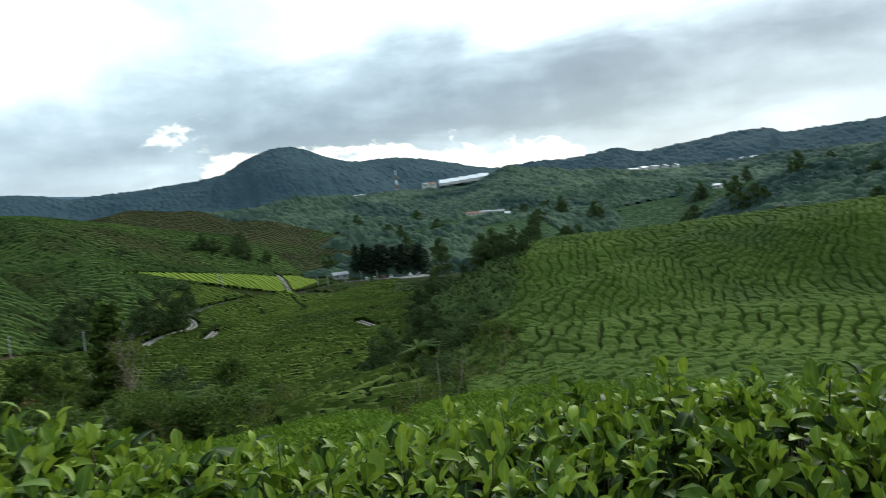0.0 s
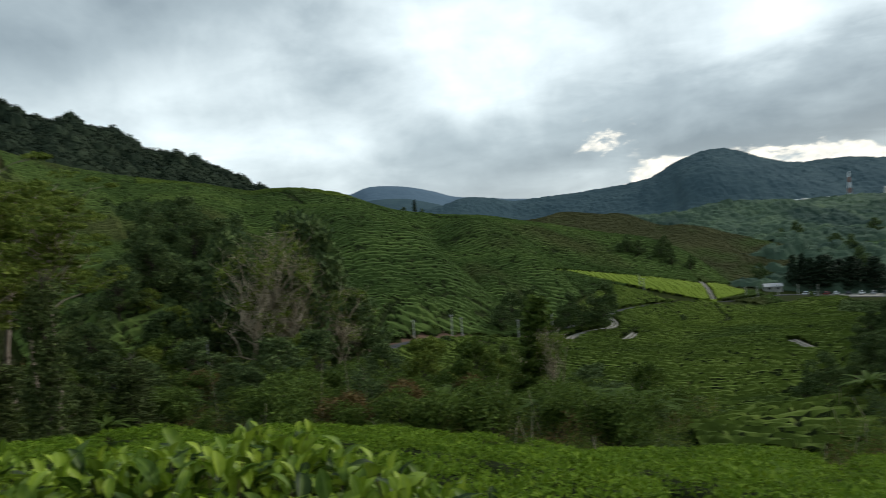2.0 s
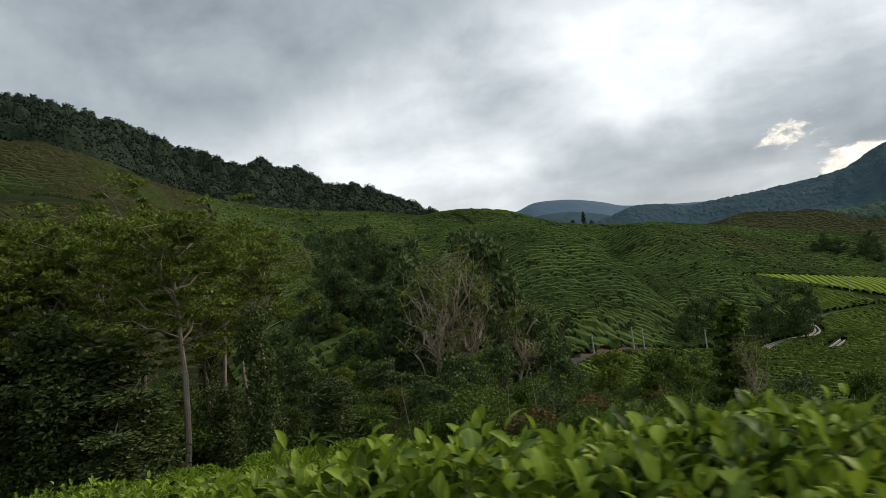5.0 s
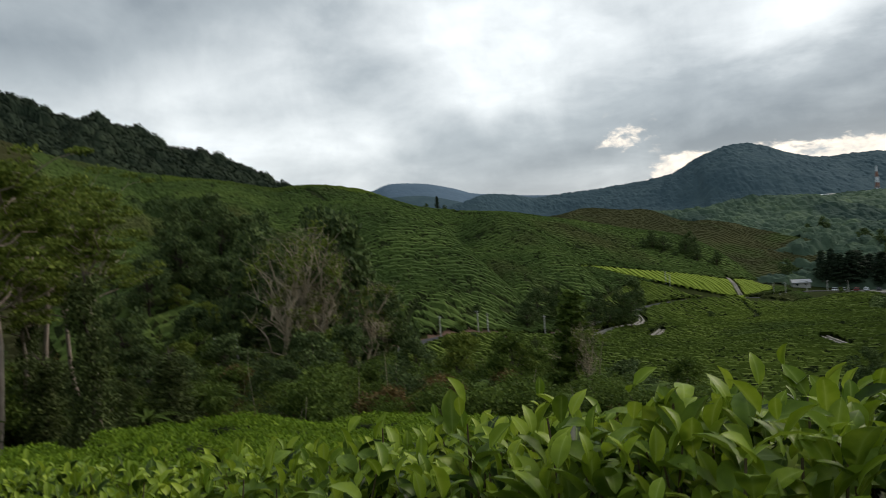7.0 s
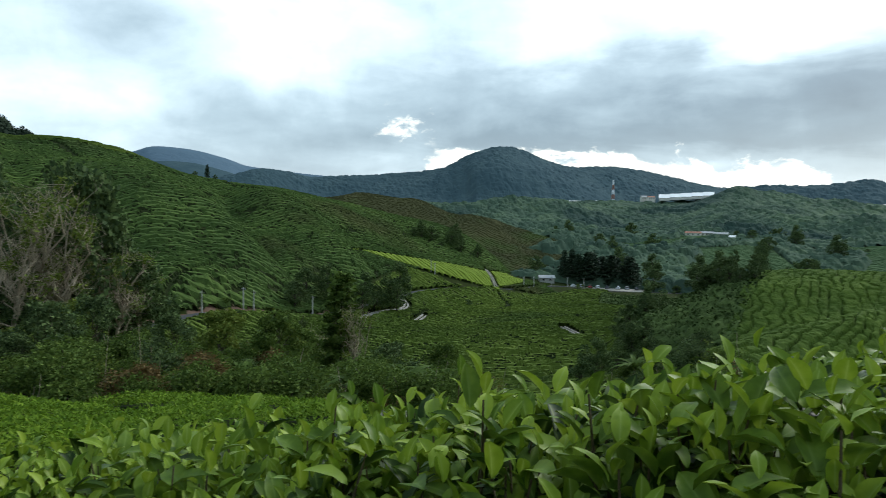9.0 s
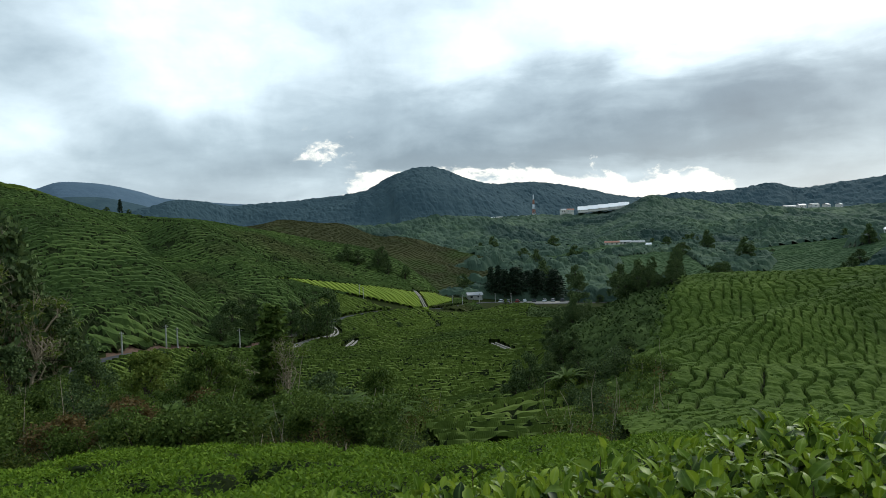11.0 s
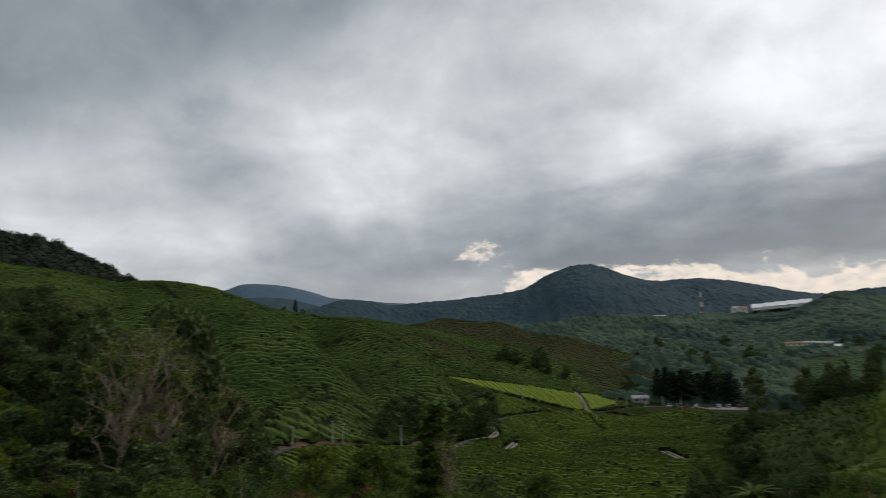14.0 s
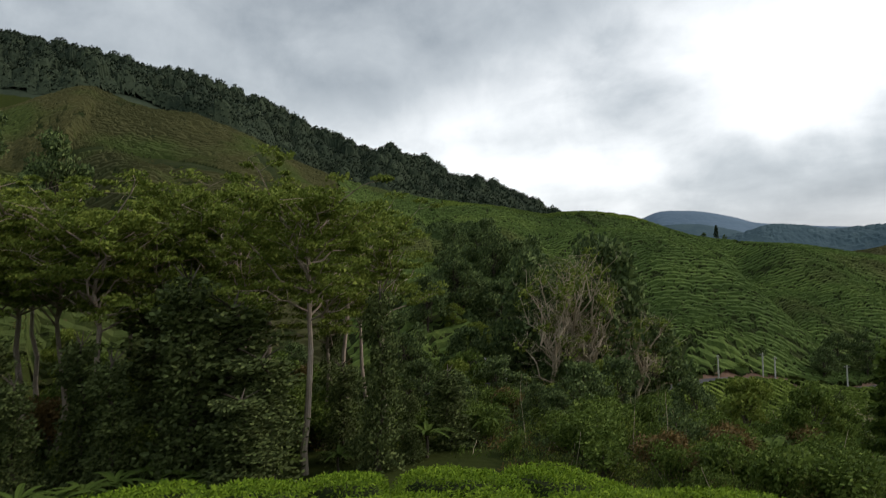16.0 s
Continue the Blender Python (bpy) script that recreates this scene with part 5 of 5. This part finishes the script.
# ---------- the tea right in front ----------
SIDE_X, SIDE_Z = [-6, -4, -2, -1, -0.5, 0, 0.4, 0.8, 1.3, 1.7, 2.2, 3, 5], [-0.95, -0.70, -0.42, -0.21, -0.10, 0.02, 0.08, 0.03, -0.08, -0.09, -0.04, -0.05, -0.07]
EDGE_X, EDGE_Y = [-6, -3, -1.2, 0, 1, 1.6, 3, 5], [0.80, 0.75, 0.72, 0.58, 0.72, 0.98, 0.85, 0.7]
ROLL_U, ROLL_Z = [-0.1, 0, 0.12, 0.3, 0.6, 0.9, 1.3, 1.8, 6, 12], [-0.6, -0.32, -0.12, -0.05, -0.06, -0.14, -0.36, -0.68, -1.9, -3.6]


def hedge_top(x, y):
    """Height of the plucked top of the nearest tea."""
    u = y - np.interp(x, EDGE_X, EDGE_Y)
    return np.interp(u, ROLL_U, ROLL_Z) + np.interp(x, SIDE_X, SIDE_Z) + 0.035 * lattice(x * 2.3, y * 2.3, 5) + 0.05 * np.exp(-((x - 0.6) / 0.6) ** 2 - ((y - 1.7) / 0.45) ** 2)


def leaf_form(fold, curl):
    """A pointed, folded and curled leaf, one long, its base at the origin, along +x."""
    ts, ws = (0.0, 0.1, 0.28, 0.52, 0.74, 0.9, 1.0), (0.02, 0.11, 0.205, 0.235, 0.185, 0.085, 0.0)
    v = []
    for t, w in zip(ts, ws):
        z = 0.10 * math.sin(t * 2.2) - curl * t * t
        wave = 0.02 * math.sin(t * 17)
        v += [(t, -w, z + fold * w + wave), (t, 0, z), (t, w, z + fold * w - wave)]
    f = []
    for i in range(6):
        a = i * 3
        f += [(a, a + 3, a + 4, a + 1), (a + 1, a + 4, a + 5, a + 2)]
    return np.array(v), f


def leaf_mesh(name, form, at, yaw, tilt, roll, size, material, parent):
    """Leaves joined into one part."""
    v, f = form
    cy, sy, ct, st, cr, sr = (g(q)[:, None] for q in (yaw, tilt, roll) for g in (np.cos, np.sin))
    x, y, z = (v[None, :, i] * size[:, None] for i in range(3))
    y, z = y * cr - z * sr, y * sr + z * cr
    x, z = x * ct - z * st, x * st + z * ct
    x, y = x * cy - y * sy, x * sy + y * cy
    q = np.stack([x, y, z], -1) + at[:, None, :]
    k = len(v)
    faces = (np.array(f)[None] + (np.arange(len(at)) * k)[:, None, None]).reshape(-1, 4)
    ob = mesh_object(name, q.reshape(-1, 3), faces, material, parent)
    if k > 4:
        mark_rib(ob.data, len(at) * k)
    return ob


def mark_rib(me, count):
    """Marks the middle vein of leaves that are three points wide."""
    me.attributes.new("rib", "FLOAT", "POINT").data.foreach_set("value", (np.arange(count) % 3 == 1).astype(np.float32))


LEAF_MESHES = {}


def near_tea():
    rng = np.random.default_rng(77)
    forms = [leaf_form(0.55, 0.10), leaf_form(0.35, 0.28), leaf_form(0.75, 0.02), leaf_form(0.2, 0.42)]
    low_form = np.array([(0, -0.03, 0), (0, 0, 0), (0, 0.03, 0), (0.45, -0.24, 0.12), (0.45, 0, 0.04), (0.45, 0.24, 0.12), (1, -0.02, -0.1), (1, 0, -0.12), (1, 0.02, -0.1)]), [(0, 3, 4, 1), (1, 4, 5, 2), (3, 6, 7, 4), (4, 7, 8, 5)]
    centres = [(-2.6, 1.35), (-1.75, 1.15), (-0.95, 1.05), (-0.15, 0.95), (0.6, 1.05), (1.3, 1.35), (2.05, 1.45), (2.9, 1.35), (3.8, 1.3), (-3.6, 1.4), (0.2, 1.75), (-1.3, 1.9), (1.6, 2.1)]
    bushes = [thing("tea_bush", (x, y, height(x, y)), "plucked tea bush with bright young shoots on top", "tea bush", "tea bushes beside the path") for x, y in centres]
    # shoots over the top
    n = 9800
    sx = np.where(rng.random(n) < 0.66, rng.uniform(-2.6, 3.2, n), rng.uniform(-4.5, 4.8, n))
    sy = np.interp(sx, EDGE_X, EDGE_Y) + rng.uniform(-0.01, 1.0, n) * 1.85
    far = np.hypot(sx, sy)
    own = np.argmin([(sx - x) ** 2 + (sy - y) ** 2 for x, y in centres], axis=0)
    sz = hedge_top(sx, sy)
    for b, e in enumerate(bushes):
        m = own == b
        if not m.any():
            continue
        base = np.array(e.location)
        px, py, pz = sx[m], sy[m], sz[m]
        k = len(px)
        groups = {"young_leaves": [], "leaves": [], "lower_leaves": []}
        tall = rng.uniform(0.0, 0.07, k) + (rng.random(k) < 0.12) * rng.uniform(0.02, 0.07, k)
        lean = rng.uniform(0, 6.28, k)
        for j in range(8):
            a = lean + j * 2.4 + rng.uniform(-0.5, 0.5, k)
            if j < 2:
                up, size, tilt, kind = tall - 0.005 * j, rng.uniform(0.028, 0.052, k), rng.uniform(0.5, 1.35, k), "young_leaves"
            elif j < 5:
                up, size, tilt, kind = tall - 0.022 * (j - 1), rng.uniform(0.042, 0.074, k), rng.uniform(0.0, 1.1, k), "leaves"
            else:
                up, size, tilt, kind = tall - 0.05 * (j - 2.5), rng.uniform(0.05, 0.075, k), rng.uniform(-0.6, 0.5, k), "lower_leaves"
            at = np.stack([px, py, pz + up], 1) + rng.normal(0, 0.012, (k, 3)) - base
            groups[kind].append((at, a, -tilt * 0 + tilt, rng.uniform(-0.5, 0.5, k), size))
        # the lowest leaves get the old-leaf colour with inner shade painted in
        for kind, mat_ in (("young_leaves", TEA_SHOOT), ("leaves", TEA_NEAR), ("lower_leaves", TEA_OLD_SHADED)):
            at, a, tilt, roll, size = (np.concatenate(q) for q in zip(*groups[kind]))
            for i, form in enumerate(forms):
                q = np.arange(len(at)) % 4 == i
                if kind != "lower_leaves" and 1 <= b <= 6:
                    # the ones nearest to the path are leaves of their own
                    front = np.argsort(np.where(q, at[:, 1] - 3 * at[:, 2], 9e9))[:32]
                    q[front] = False
                    key = (kind, i)
                    if key not in LEAF_MESHES:
                        me = bpy.data.meshes.new("leaf")
                        me.from_pydata(form[0].tolist(), [], form[1])
                        me.polygons.foreach_set("use_smooth", [True] * len(me.polygons))
                        me.materials.append(mat_)
                        mark_rib(me, len(form[0]))
                        LEAF_MESHES[key] = me
                    for g in front:
                        leaf = new("leaf", LEAF_MESHES[key])
                        leaf.parent = e
                        turn = Matrix.Rotation(a[g], 4, "Z") @ Matrix.Rotation(-tilt[g], 4, "Y") @ Matrix.Rotation(roll[g], 4, "X")
                        leaf.matrix_basis = Matrix.Translation(at[g]) @ turn @ Matrix.Scale(size[g], 4)
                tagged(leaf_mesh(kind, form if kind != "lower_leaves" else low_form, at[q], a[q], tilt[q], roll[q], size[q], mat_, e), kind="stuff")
        # stems of the shoots and branches below
        bm = bmesh.new()
        for i in range(0, k, 2):
            p = Vector((px[i], py[i], pz[i] + tall[i])) - e.location
            limb(bm, p - Vector((rng.normal() * 0.02, rng.normal() * 0.02, 0.16)), p, 0.0026, 0.0013, 4)
        for i in range(26):
            a, q = rng.uniform(0, 6.28), rng.uniform(0.1, 0.45)
            top = Vector((math.cos(a) * q, math.sin(a) * q, 0))
            top.z = float(hedge_top(np.array([top.x + base[0]]), np.array([top.y + base[1]]))[0]) - base[2] - 0.12
            crooked(bm, (rng.normal() * 0.05, rng.normal() * 0.05, -0.05), top, 0.014, 0.005, rng, 4, 0.06, 5)
        tagged(part("branchwork", bm, STEM, e), kind="stuff")
    # a dark sheet for old leaves inside the hedge, shade put into its colour
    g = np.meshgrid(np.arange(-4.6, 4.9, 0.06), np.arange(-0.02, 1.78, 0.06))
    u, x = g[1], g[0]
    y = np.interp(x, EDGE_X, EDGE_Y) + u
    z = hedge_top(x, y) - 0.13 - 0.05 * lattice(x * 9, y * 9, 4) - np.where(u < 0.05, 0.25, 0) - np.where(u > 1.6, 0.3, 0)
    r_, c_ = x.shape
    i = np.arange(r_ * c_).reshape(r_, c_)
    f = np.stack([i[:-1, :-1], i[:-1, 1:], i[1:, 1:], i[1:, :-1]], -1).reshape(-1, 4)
    ob = mesh_object("hedge_litter", np.stack([x, y, z], -1).reshape(-1, 3), f, TEA_SIDE_SHADE)
    tagged(ob, "dark sheet inside the tea hedge, inner shade in its colour", "tea hedge", kind="stuff")


def slope_tea():
    """Tea on the slope just below: rounded plucked tops of small leaves."""
    rng = np.random.default_rng(5)
    n = 300000
    az = np.radians(rng.uniform(-36, 104, n))
    r = 1.3 + 14.2 * rng.random(n) ** 0.75
    x, y = -np.sin(az) * r, np.cos(az) * r
    top = slope_top(x, y)
    keep = (y - np.interp(x, EDGE_X, EDGE_Y) > 1.1) | (x < -4.2)
    keep &= (y > 0.2)
    x, y, top, r = x[keep], y[keep], top[keep], r[keep]
    k = len(x)
    size = rng.uniform(0.038, 0.066, k) * np.interp(r, [2, 15], [1, 1.35])
    leaf = np.array([(0, -0.02, 0), (0.4, -0.22, 0.06), (1, 0, -0.02), (0.4, 0.22, 0.06)]), [(0, 1, 2, 3)]
    at = np.stack([x, y, top + rng.uniform(-0.06, 0.06, k)], 1)
    ob = leaf_mesh("slope_tea", leaf, at, rng.uniform(0, 6.28, k), rng.uniform(-0.2, 1.1, k), rng.uniform(-0.6, 0.6, k), size, TEA_SLOPE, None)
    tagged(ob, "plucked tea bushes covering the slope below", "tea field", kind="stuff")
    # a dark sheet under the leaves, its colour standing in for inner shade
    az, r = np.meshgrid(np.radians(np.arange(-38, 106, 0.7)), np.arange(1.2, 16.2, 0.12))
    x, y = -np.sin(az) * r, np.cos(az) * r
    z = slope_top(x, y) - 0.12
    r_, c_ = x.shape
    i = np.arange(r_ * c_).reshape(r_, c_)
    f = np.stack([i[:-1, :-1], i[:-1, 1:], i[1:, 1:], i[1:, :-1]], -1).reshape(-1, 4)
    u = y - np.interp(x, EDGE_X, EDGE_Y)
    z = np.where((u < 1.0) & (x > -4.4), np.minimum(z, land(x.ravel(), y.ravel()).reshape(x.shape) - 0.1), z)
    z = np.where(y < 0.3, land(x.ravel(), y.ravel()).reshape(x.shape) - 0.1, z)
    ob = mesh_object("slope_tea_inside", np.stack([x, y, z], -1).reshape(-1, 3), f, TEA_SIDE_SHADE)
    tagged(ob, "dark sheet under the slope tea, inner shade in its colour", "tea field", kind="stuff")


def slope_top(x, y):
    """Tops of rounded bushes with sunken gaps between them."""
    g = land(x.ravel(), y.ravel()).reshape(x.shape)
    u, v = x * 0.75 + y * 0.66 + 0.35 * lattice(x / 1.7, y / 1.7, 3), -x * 0.66 + y * 0.75 + 0.35 * lattice(x / 1.9, y / 1.9, 6)
    e, c, own = cells(u, v, 1.9, 1.6, 15, 0.34)
    r = np.hypot(x, y)
    fade = np.clip((15.3 - r) / 1.2, 0, 1)
    dome_ = step(e, 0.0, 0.26) * (1 - 0.38 * c * c) * (0.78 + 0.4 * own)
    return g + (0.45 + 0.46 * dome_) * (0.3 + 0.7 * fade) + 0.05 * lattice(x * 1.6, y * 1.6, 9)


near_tea()
slope_tea()


# ---------- built things ----------
def box(bm, lo, hi):
    m = bmesh.ops.create_cube(bm, size=1.0)["verts"]
    for v in m:
        v.co = Vector([l + (h - l) * (c + 0.5) for l, h, c in zip(lo, hi, v.co)])


def house(az, d, w, dp, h, roof, label, turn=0.0, wall=None, lift=0.0, name="house", pitch=0.24):
    """A small house with walls, windows and a pitched roof."""
    x, y = -math.sin(radians(az)) * d, math.cos(radians(az)) * d
    e = thing(name, (x, y, height(x, y) + lift), label, "house")
    e.rotation_euler = (0, 0, radians(az + turn))
    bm = bmesh.new()
    box(bm, (-w / 2, -dp / 2, -3), (w / 2, dp / 2, h))
    part("wall", bm, wall or WALL_PALE, e)
    bm = bmesh.new()
    o, rise = 0.5, dp * pitch
    rows = [[bm.verts.new((sx * (w / 2 + o), yy, zz)) for yy, zz in ((-dp / 2 - o, h), (0, h + rise), (dp / 2 + o, h), (dp / 2 + o, h - 0.2), (0, h + rise - 0.2), (-dp / 2 - o, h - 0.2))] for sx in (-1, 1)]
    for i in range(6):
        bm.faces.new((rows[0][i], rows[0][(i + 1) % 6], rows[1][(i + 1) % 6], rows[1][i]))
    for q in rows:
        bm.faces.new(q)
    bmesh.ops.recalc_face_normals(bm, faces=bm.faces)
    part("roof", bm, roof, e)
    k = max(2, int(w / 3.5))
    for i in range(k):
        bm = bmesh.new()
        cx = -w / 2 + (i + 0.5) * w / k
        box(bm, (cx - 0.6, -dp / 2 - 0.06, h * 0.4), (cx + 0.6, -dp / 2 + 0.02, h * 0.78))
        window = part("window", bm, WINDOW_DARK, e)
        bm = bmesh.new()
        box(bm, (cx - 0.7, -dp / 2 - 0.16, h * 0.4 - 0.1), (cx + 0.7, -dp / 2 - 0.01, h * 0.4 - 0.01))
        part("sill", bm, POST, window, "pale window sill")
    return e


def post(az, d, tall):
    x, y = -math.sin(radians(az)) * d, math.cos(radians(az)) * d
    e = thing("road_post", (x, y, height(x, y)), "weathered pale utility post beside the road", "post", "posts along the road")
    bm = bmesh.new()
    limb(bm, (0, 0, -0.6), (0, 0, tall), 0.17, 0.13, 8)
    bm.faces.new([v for v in bm.verts if v.co.z > tall - 0.01])
    part("pole", bm, POST, e)
    bm = bmesh.new()
    box(bm, (-0.5, -0.06, tall - 0.5), (0.5, 0.06, tall - 0.38))
    arm = part("crossarm", bm, BARK_DARK, e)
    for q in (-0.42, 0.42):
        bm = bmesh.new()
        limb(bm, (q, 0, tall - 0.38), (q, 0, tall - 0.22), 0.05, 0.035, 6)
        part("insulator", bm, ROOF_WHITE, arm, "small white insulator")
    return e


CAR_RED = surface("red_car_paint", [(0.24, 0.03, 0.025), (0.32, 0.05, 0.04)], 0.8, 0.3, 6.0, 0.0, spec=0.5)
CAR_DARK = surface("dark_car_paint", [(0.03, 0.035, 0.045), (0.055, 0.06, 0.075)], 0.8, 0.3, 6.0, 0.0, spec=0.5)
RUBBER = surface("tyre_rubber", [(0.015, 0.015, 0.015), (0.03, 0.03, 0.03)], 4.0, 0.9, 6.0, 0.2)


def car(x, y, z, turn, paint):
    """A parked car: body, glazed cabin and four wheels."""
    e = thing("parked_car", (x, y, z), "car parked on the concrete under the conifers", "car", "cars in the car park")
    e.rotation_euler = (0, 0, radians(turn))
    bm = bmesh.new()
    outline = ((-2.05, 0.35), (2.05, 0.35), (2.1, 0.7), (1.1, 0.92), (-1.9, 0.95), (-2.1, 0.7))
    sides = [[bm.verts.new((px, sy * 0.84, pz)) for px, pz in outline] for sy in (-1, 1)]
    for i in range(6):
        bm.faces.new((sides[0][i], sides[0][(i + 1) % 6], sides[1][(i + 1) % 6], sides[1][i]))
    for q in sides:
        bm.faces.new(q)
    bmesh.ops.recalc_face_normals(bm, faces=bm.faces)
    part("body", bm, paint, e)
    for name, low, high, material in (("windows", 0.93, 1.36, WINDOW_DARK), ("roof", 1.36, 1.46, paint)):
        bm = bmesh.new()
        rings = []
        for zz in (low, high):
            k = (zz - 0.93) / 0.53
            rings.append([bm.verts.new((px, py * (0.80 - 0.14 * k), zz)) for px, py in ((-1.75 + 0.45 * k, -1), (1.0 - 0.65 * k, -1), (1.0 - 0.65 * k, 1), (-1.75 + 0.45 * k, 1))])
        for i in range(4):
            bm.faces.new((rings[0][i], rings[0][(i + 1) % 4], rings[1][(i + 1) % 4], rings[1][i]))
        for q in rings:
            bm.faces.new(q)
        bmesh.ops.recalc_face_normals(bm, faces=bm.faces)
        part(name, bm, material, e)
    for wx in (-1.3, 1.3):
        for wy in (-0.78, 0.78):
            bm = bmesh.new()
            limb(bm, (wx, wy - 0.1, 0.32), (wx, wy + 0.1, 0.32), 0.32, 0.32, 10)
            bmesh.ops.holes_fill(bm, edges=bm.edges)
            wheel = part("wheel", bm, RUBBER, e)
            bm = bmesh.new()
            limb(bm, (wx, wy - 0.11, 0.32), (wx, wy + 0.11, 0.32), 0.19, 0.19, 10)
            bmesh.ops.holes_fill(bm, edges=bm.edges)
            part("rim", bm, ROOF_GREY, wheel, "grey metal rim")


def build_things():
    for az, d, tall in ((60.06, 101, 4.6), (55.9, 109, 4.4), (53.9, 131, 4.6), (52.3, 120, 5.4), (36.1, 147, 5.0), (33.0, 160, 5.0), (32.2, 158, 4.8), (27.6, 166, 5.0), (24.9, 183, 5.2)):
        post(az, d, tall)
    for az, d in ((18.0, 256), (17.7, 254), (10.4, 300), (9.6, 306), (8.2, 316), (6.9, 322), (5.6, 325)):
        post(az, d, 4.5)
    # car park under the conifers
    x, y = -math.sin(radians(3.6)) * 338, math.cos(radians(3.6)) * 338
    z = height(x, y) + 0.5
    bm = bmesh.new()
    box(bm, (x - 20, y - 6, z - 2.5), (x + 16, y + 5, z))
    me = bpy.data.meshes.new("pavement")
    bm.to_mesh(me)
    bm.free()
    me.materials.append(CONCRETE)
    tagged(new("pavement", me), "pale concrete car park under the conifers", "car park", kind="structure")
    for i, (dx, paint) in enumerate(((-17, ROOF_WHITE), (-13.5, ROOF_GREY), (-9, CAR_RED), (-5.5, ROOF_WHITE), (-1, CAR_DARK), (4, ROOF_WHITE), (8, ROOF_GREY), (12.5, CAR_DARK))):
        car(x + dx, y + 2.2, z, 84 + i * 37 % 14, paint)
    house(8.6, 345, 7, 5, 2.2, ROOF_GREY, "small zinc-roofed kiosk beside the conifers", 10, wall=POST)
    house(2.2, 360, 8, 5, 2.6, ROOF_GREY, "low zinc-roofed hut behind the conifers", -15)
    house(-0.2, 152, 2.6, 2.2, 1.9, ROOF_WHITE, "small pale hut on the bare bank below the tea", 25, wall=POST)
    house(-1.0, 162, 3.4, 2.4, 2.0, ROOF_GREY, "low zinc-roofed shed on the bare bank", -20, wall=POST)
    house(14.7, 364, 8, 6, 3, ROOF_RED, "small house at the top of the concrete track", 20)
    # houses on the hills beyond
    for az, d, w, roof, lift in ((-2.6, 690, 18, ROOF_RED, 2), (-3.6, 700, 14, ROOF_GREY, 2), (-4.6, 695, 16, ROOF_GREY, 1), (-8.0, 760, 10, ROOF_WHITE, 2), (-5.4, 600, 5, ROOF_WHITE, 1), (17.0, 420, 14, ROOF_GREY, 1), (14.0, 600, 16, ROOF_WHITE, 3), (15.0, 640, 12, ROOF_RED, 3),
                                 (-20.5, 640, 9, ROOF_WHITE, 1), (-21.6, 600, 7, ROOF_WHITE, 1)):
        house(az, d, w * 0.75, 6, 3, roof, "hillside house with a metal roof among trees", az, lift=lift)
    for az, d, w, roof in ((6.9, 1380, 34, ROOF_WHITE), (6.3, 1400, 26, WALL_PALE), (4.6, 1420, 26, ROOF_WHITE), (3.9, 1440, 30, WALL_PALE), (2.4, 1400, 24, ROOF_WHITE), (0.6, 1260, 20, ROOF_RED), (1.1, 1270, 22, ROOF_GREY),
                           (19.6, 930, 26, ROOF_WHITE), (20.3, 940, 18, ROOF_RED), (18.8, 935, 22, ROOF_GREY)):
        house(az, d, w * 0.55, 10, 6, roof, "pale village building on the far hillside", 15, lift=8)
    for i, (az, d) in enumerate(((-12.6, 1500), (-13.4, 1520), (-15.4, 1560), (-16.2, 1580), (-17.0, 1560), (-17.8, 1580), (-18.6, 1600), (-22.5, 1500), (-23.4, 1520), (-24.2, 1500), (-15.2, 1900), (-26.0, 1450))):
        house(az, d, 13 + (i * 17) % 12, 10, 6, (ROOF_WHITE, WALL_PALE, ROOF_GREY)[i % 3], "white town building on the far hillside", i * 13, lift=10)
    # the great pale roofs of the hothouses
    level = height(*P(-2.0, 1225, 0)[:2]) + 9.5
    for i, az in enumerate((-0.4, -1.2, -2.0, -2.8, -3.6)):
        house(az, 1225, 16.6, 44, 1.6, ROOF_WHITE, "long pale hothouse roof on the hill", 0, lift=level + i * 1.1 - height(*P(az, 1225, 0)[:2]), name="hothouse", pitch=0.15)
    # mast
    x, y = P(3.5, 1500, 0)[:2]
    e = thing("radio_mast", (x, y, height(x, y)), "thin red and white lattice mast above the village", "mast")
    for i in range(6):
        bm = bmesh.new()
        r0, r1 = 4.2 - i * 0.6, 4.2 - (i + 1) * 0.6
        for a in range(4):
            p = [Vector((math.cos(a * 1.571) * r0, math.sin(a * 1.571) * r0, i * 10)), Vector((math.cos(a * 1.571) * r1, math.sin(a * 1.571) * r1, i * 10 + 10)),
                 Vector((math.cos(a * 1.571 + 1.571) * r1, math.sin(a * 1.571 + 1.571) * r1, i * 10 + 10))]
            limb(bm, p[0], p[1], 0.55, 0.5, 4)
            limb(bm, p[0], p[2], 0.35, 0.35, 4)
        part("lattice", bm, ROOF_WHITE if i % 2 else ROOF_RED, e)


build_things()
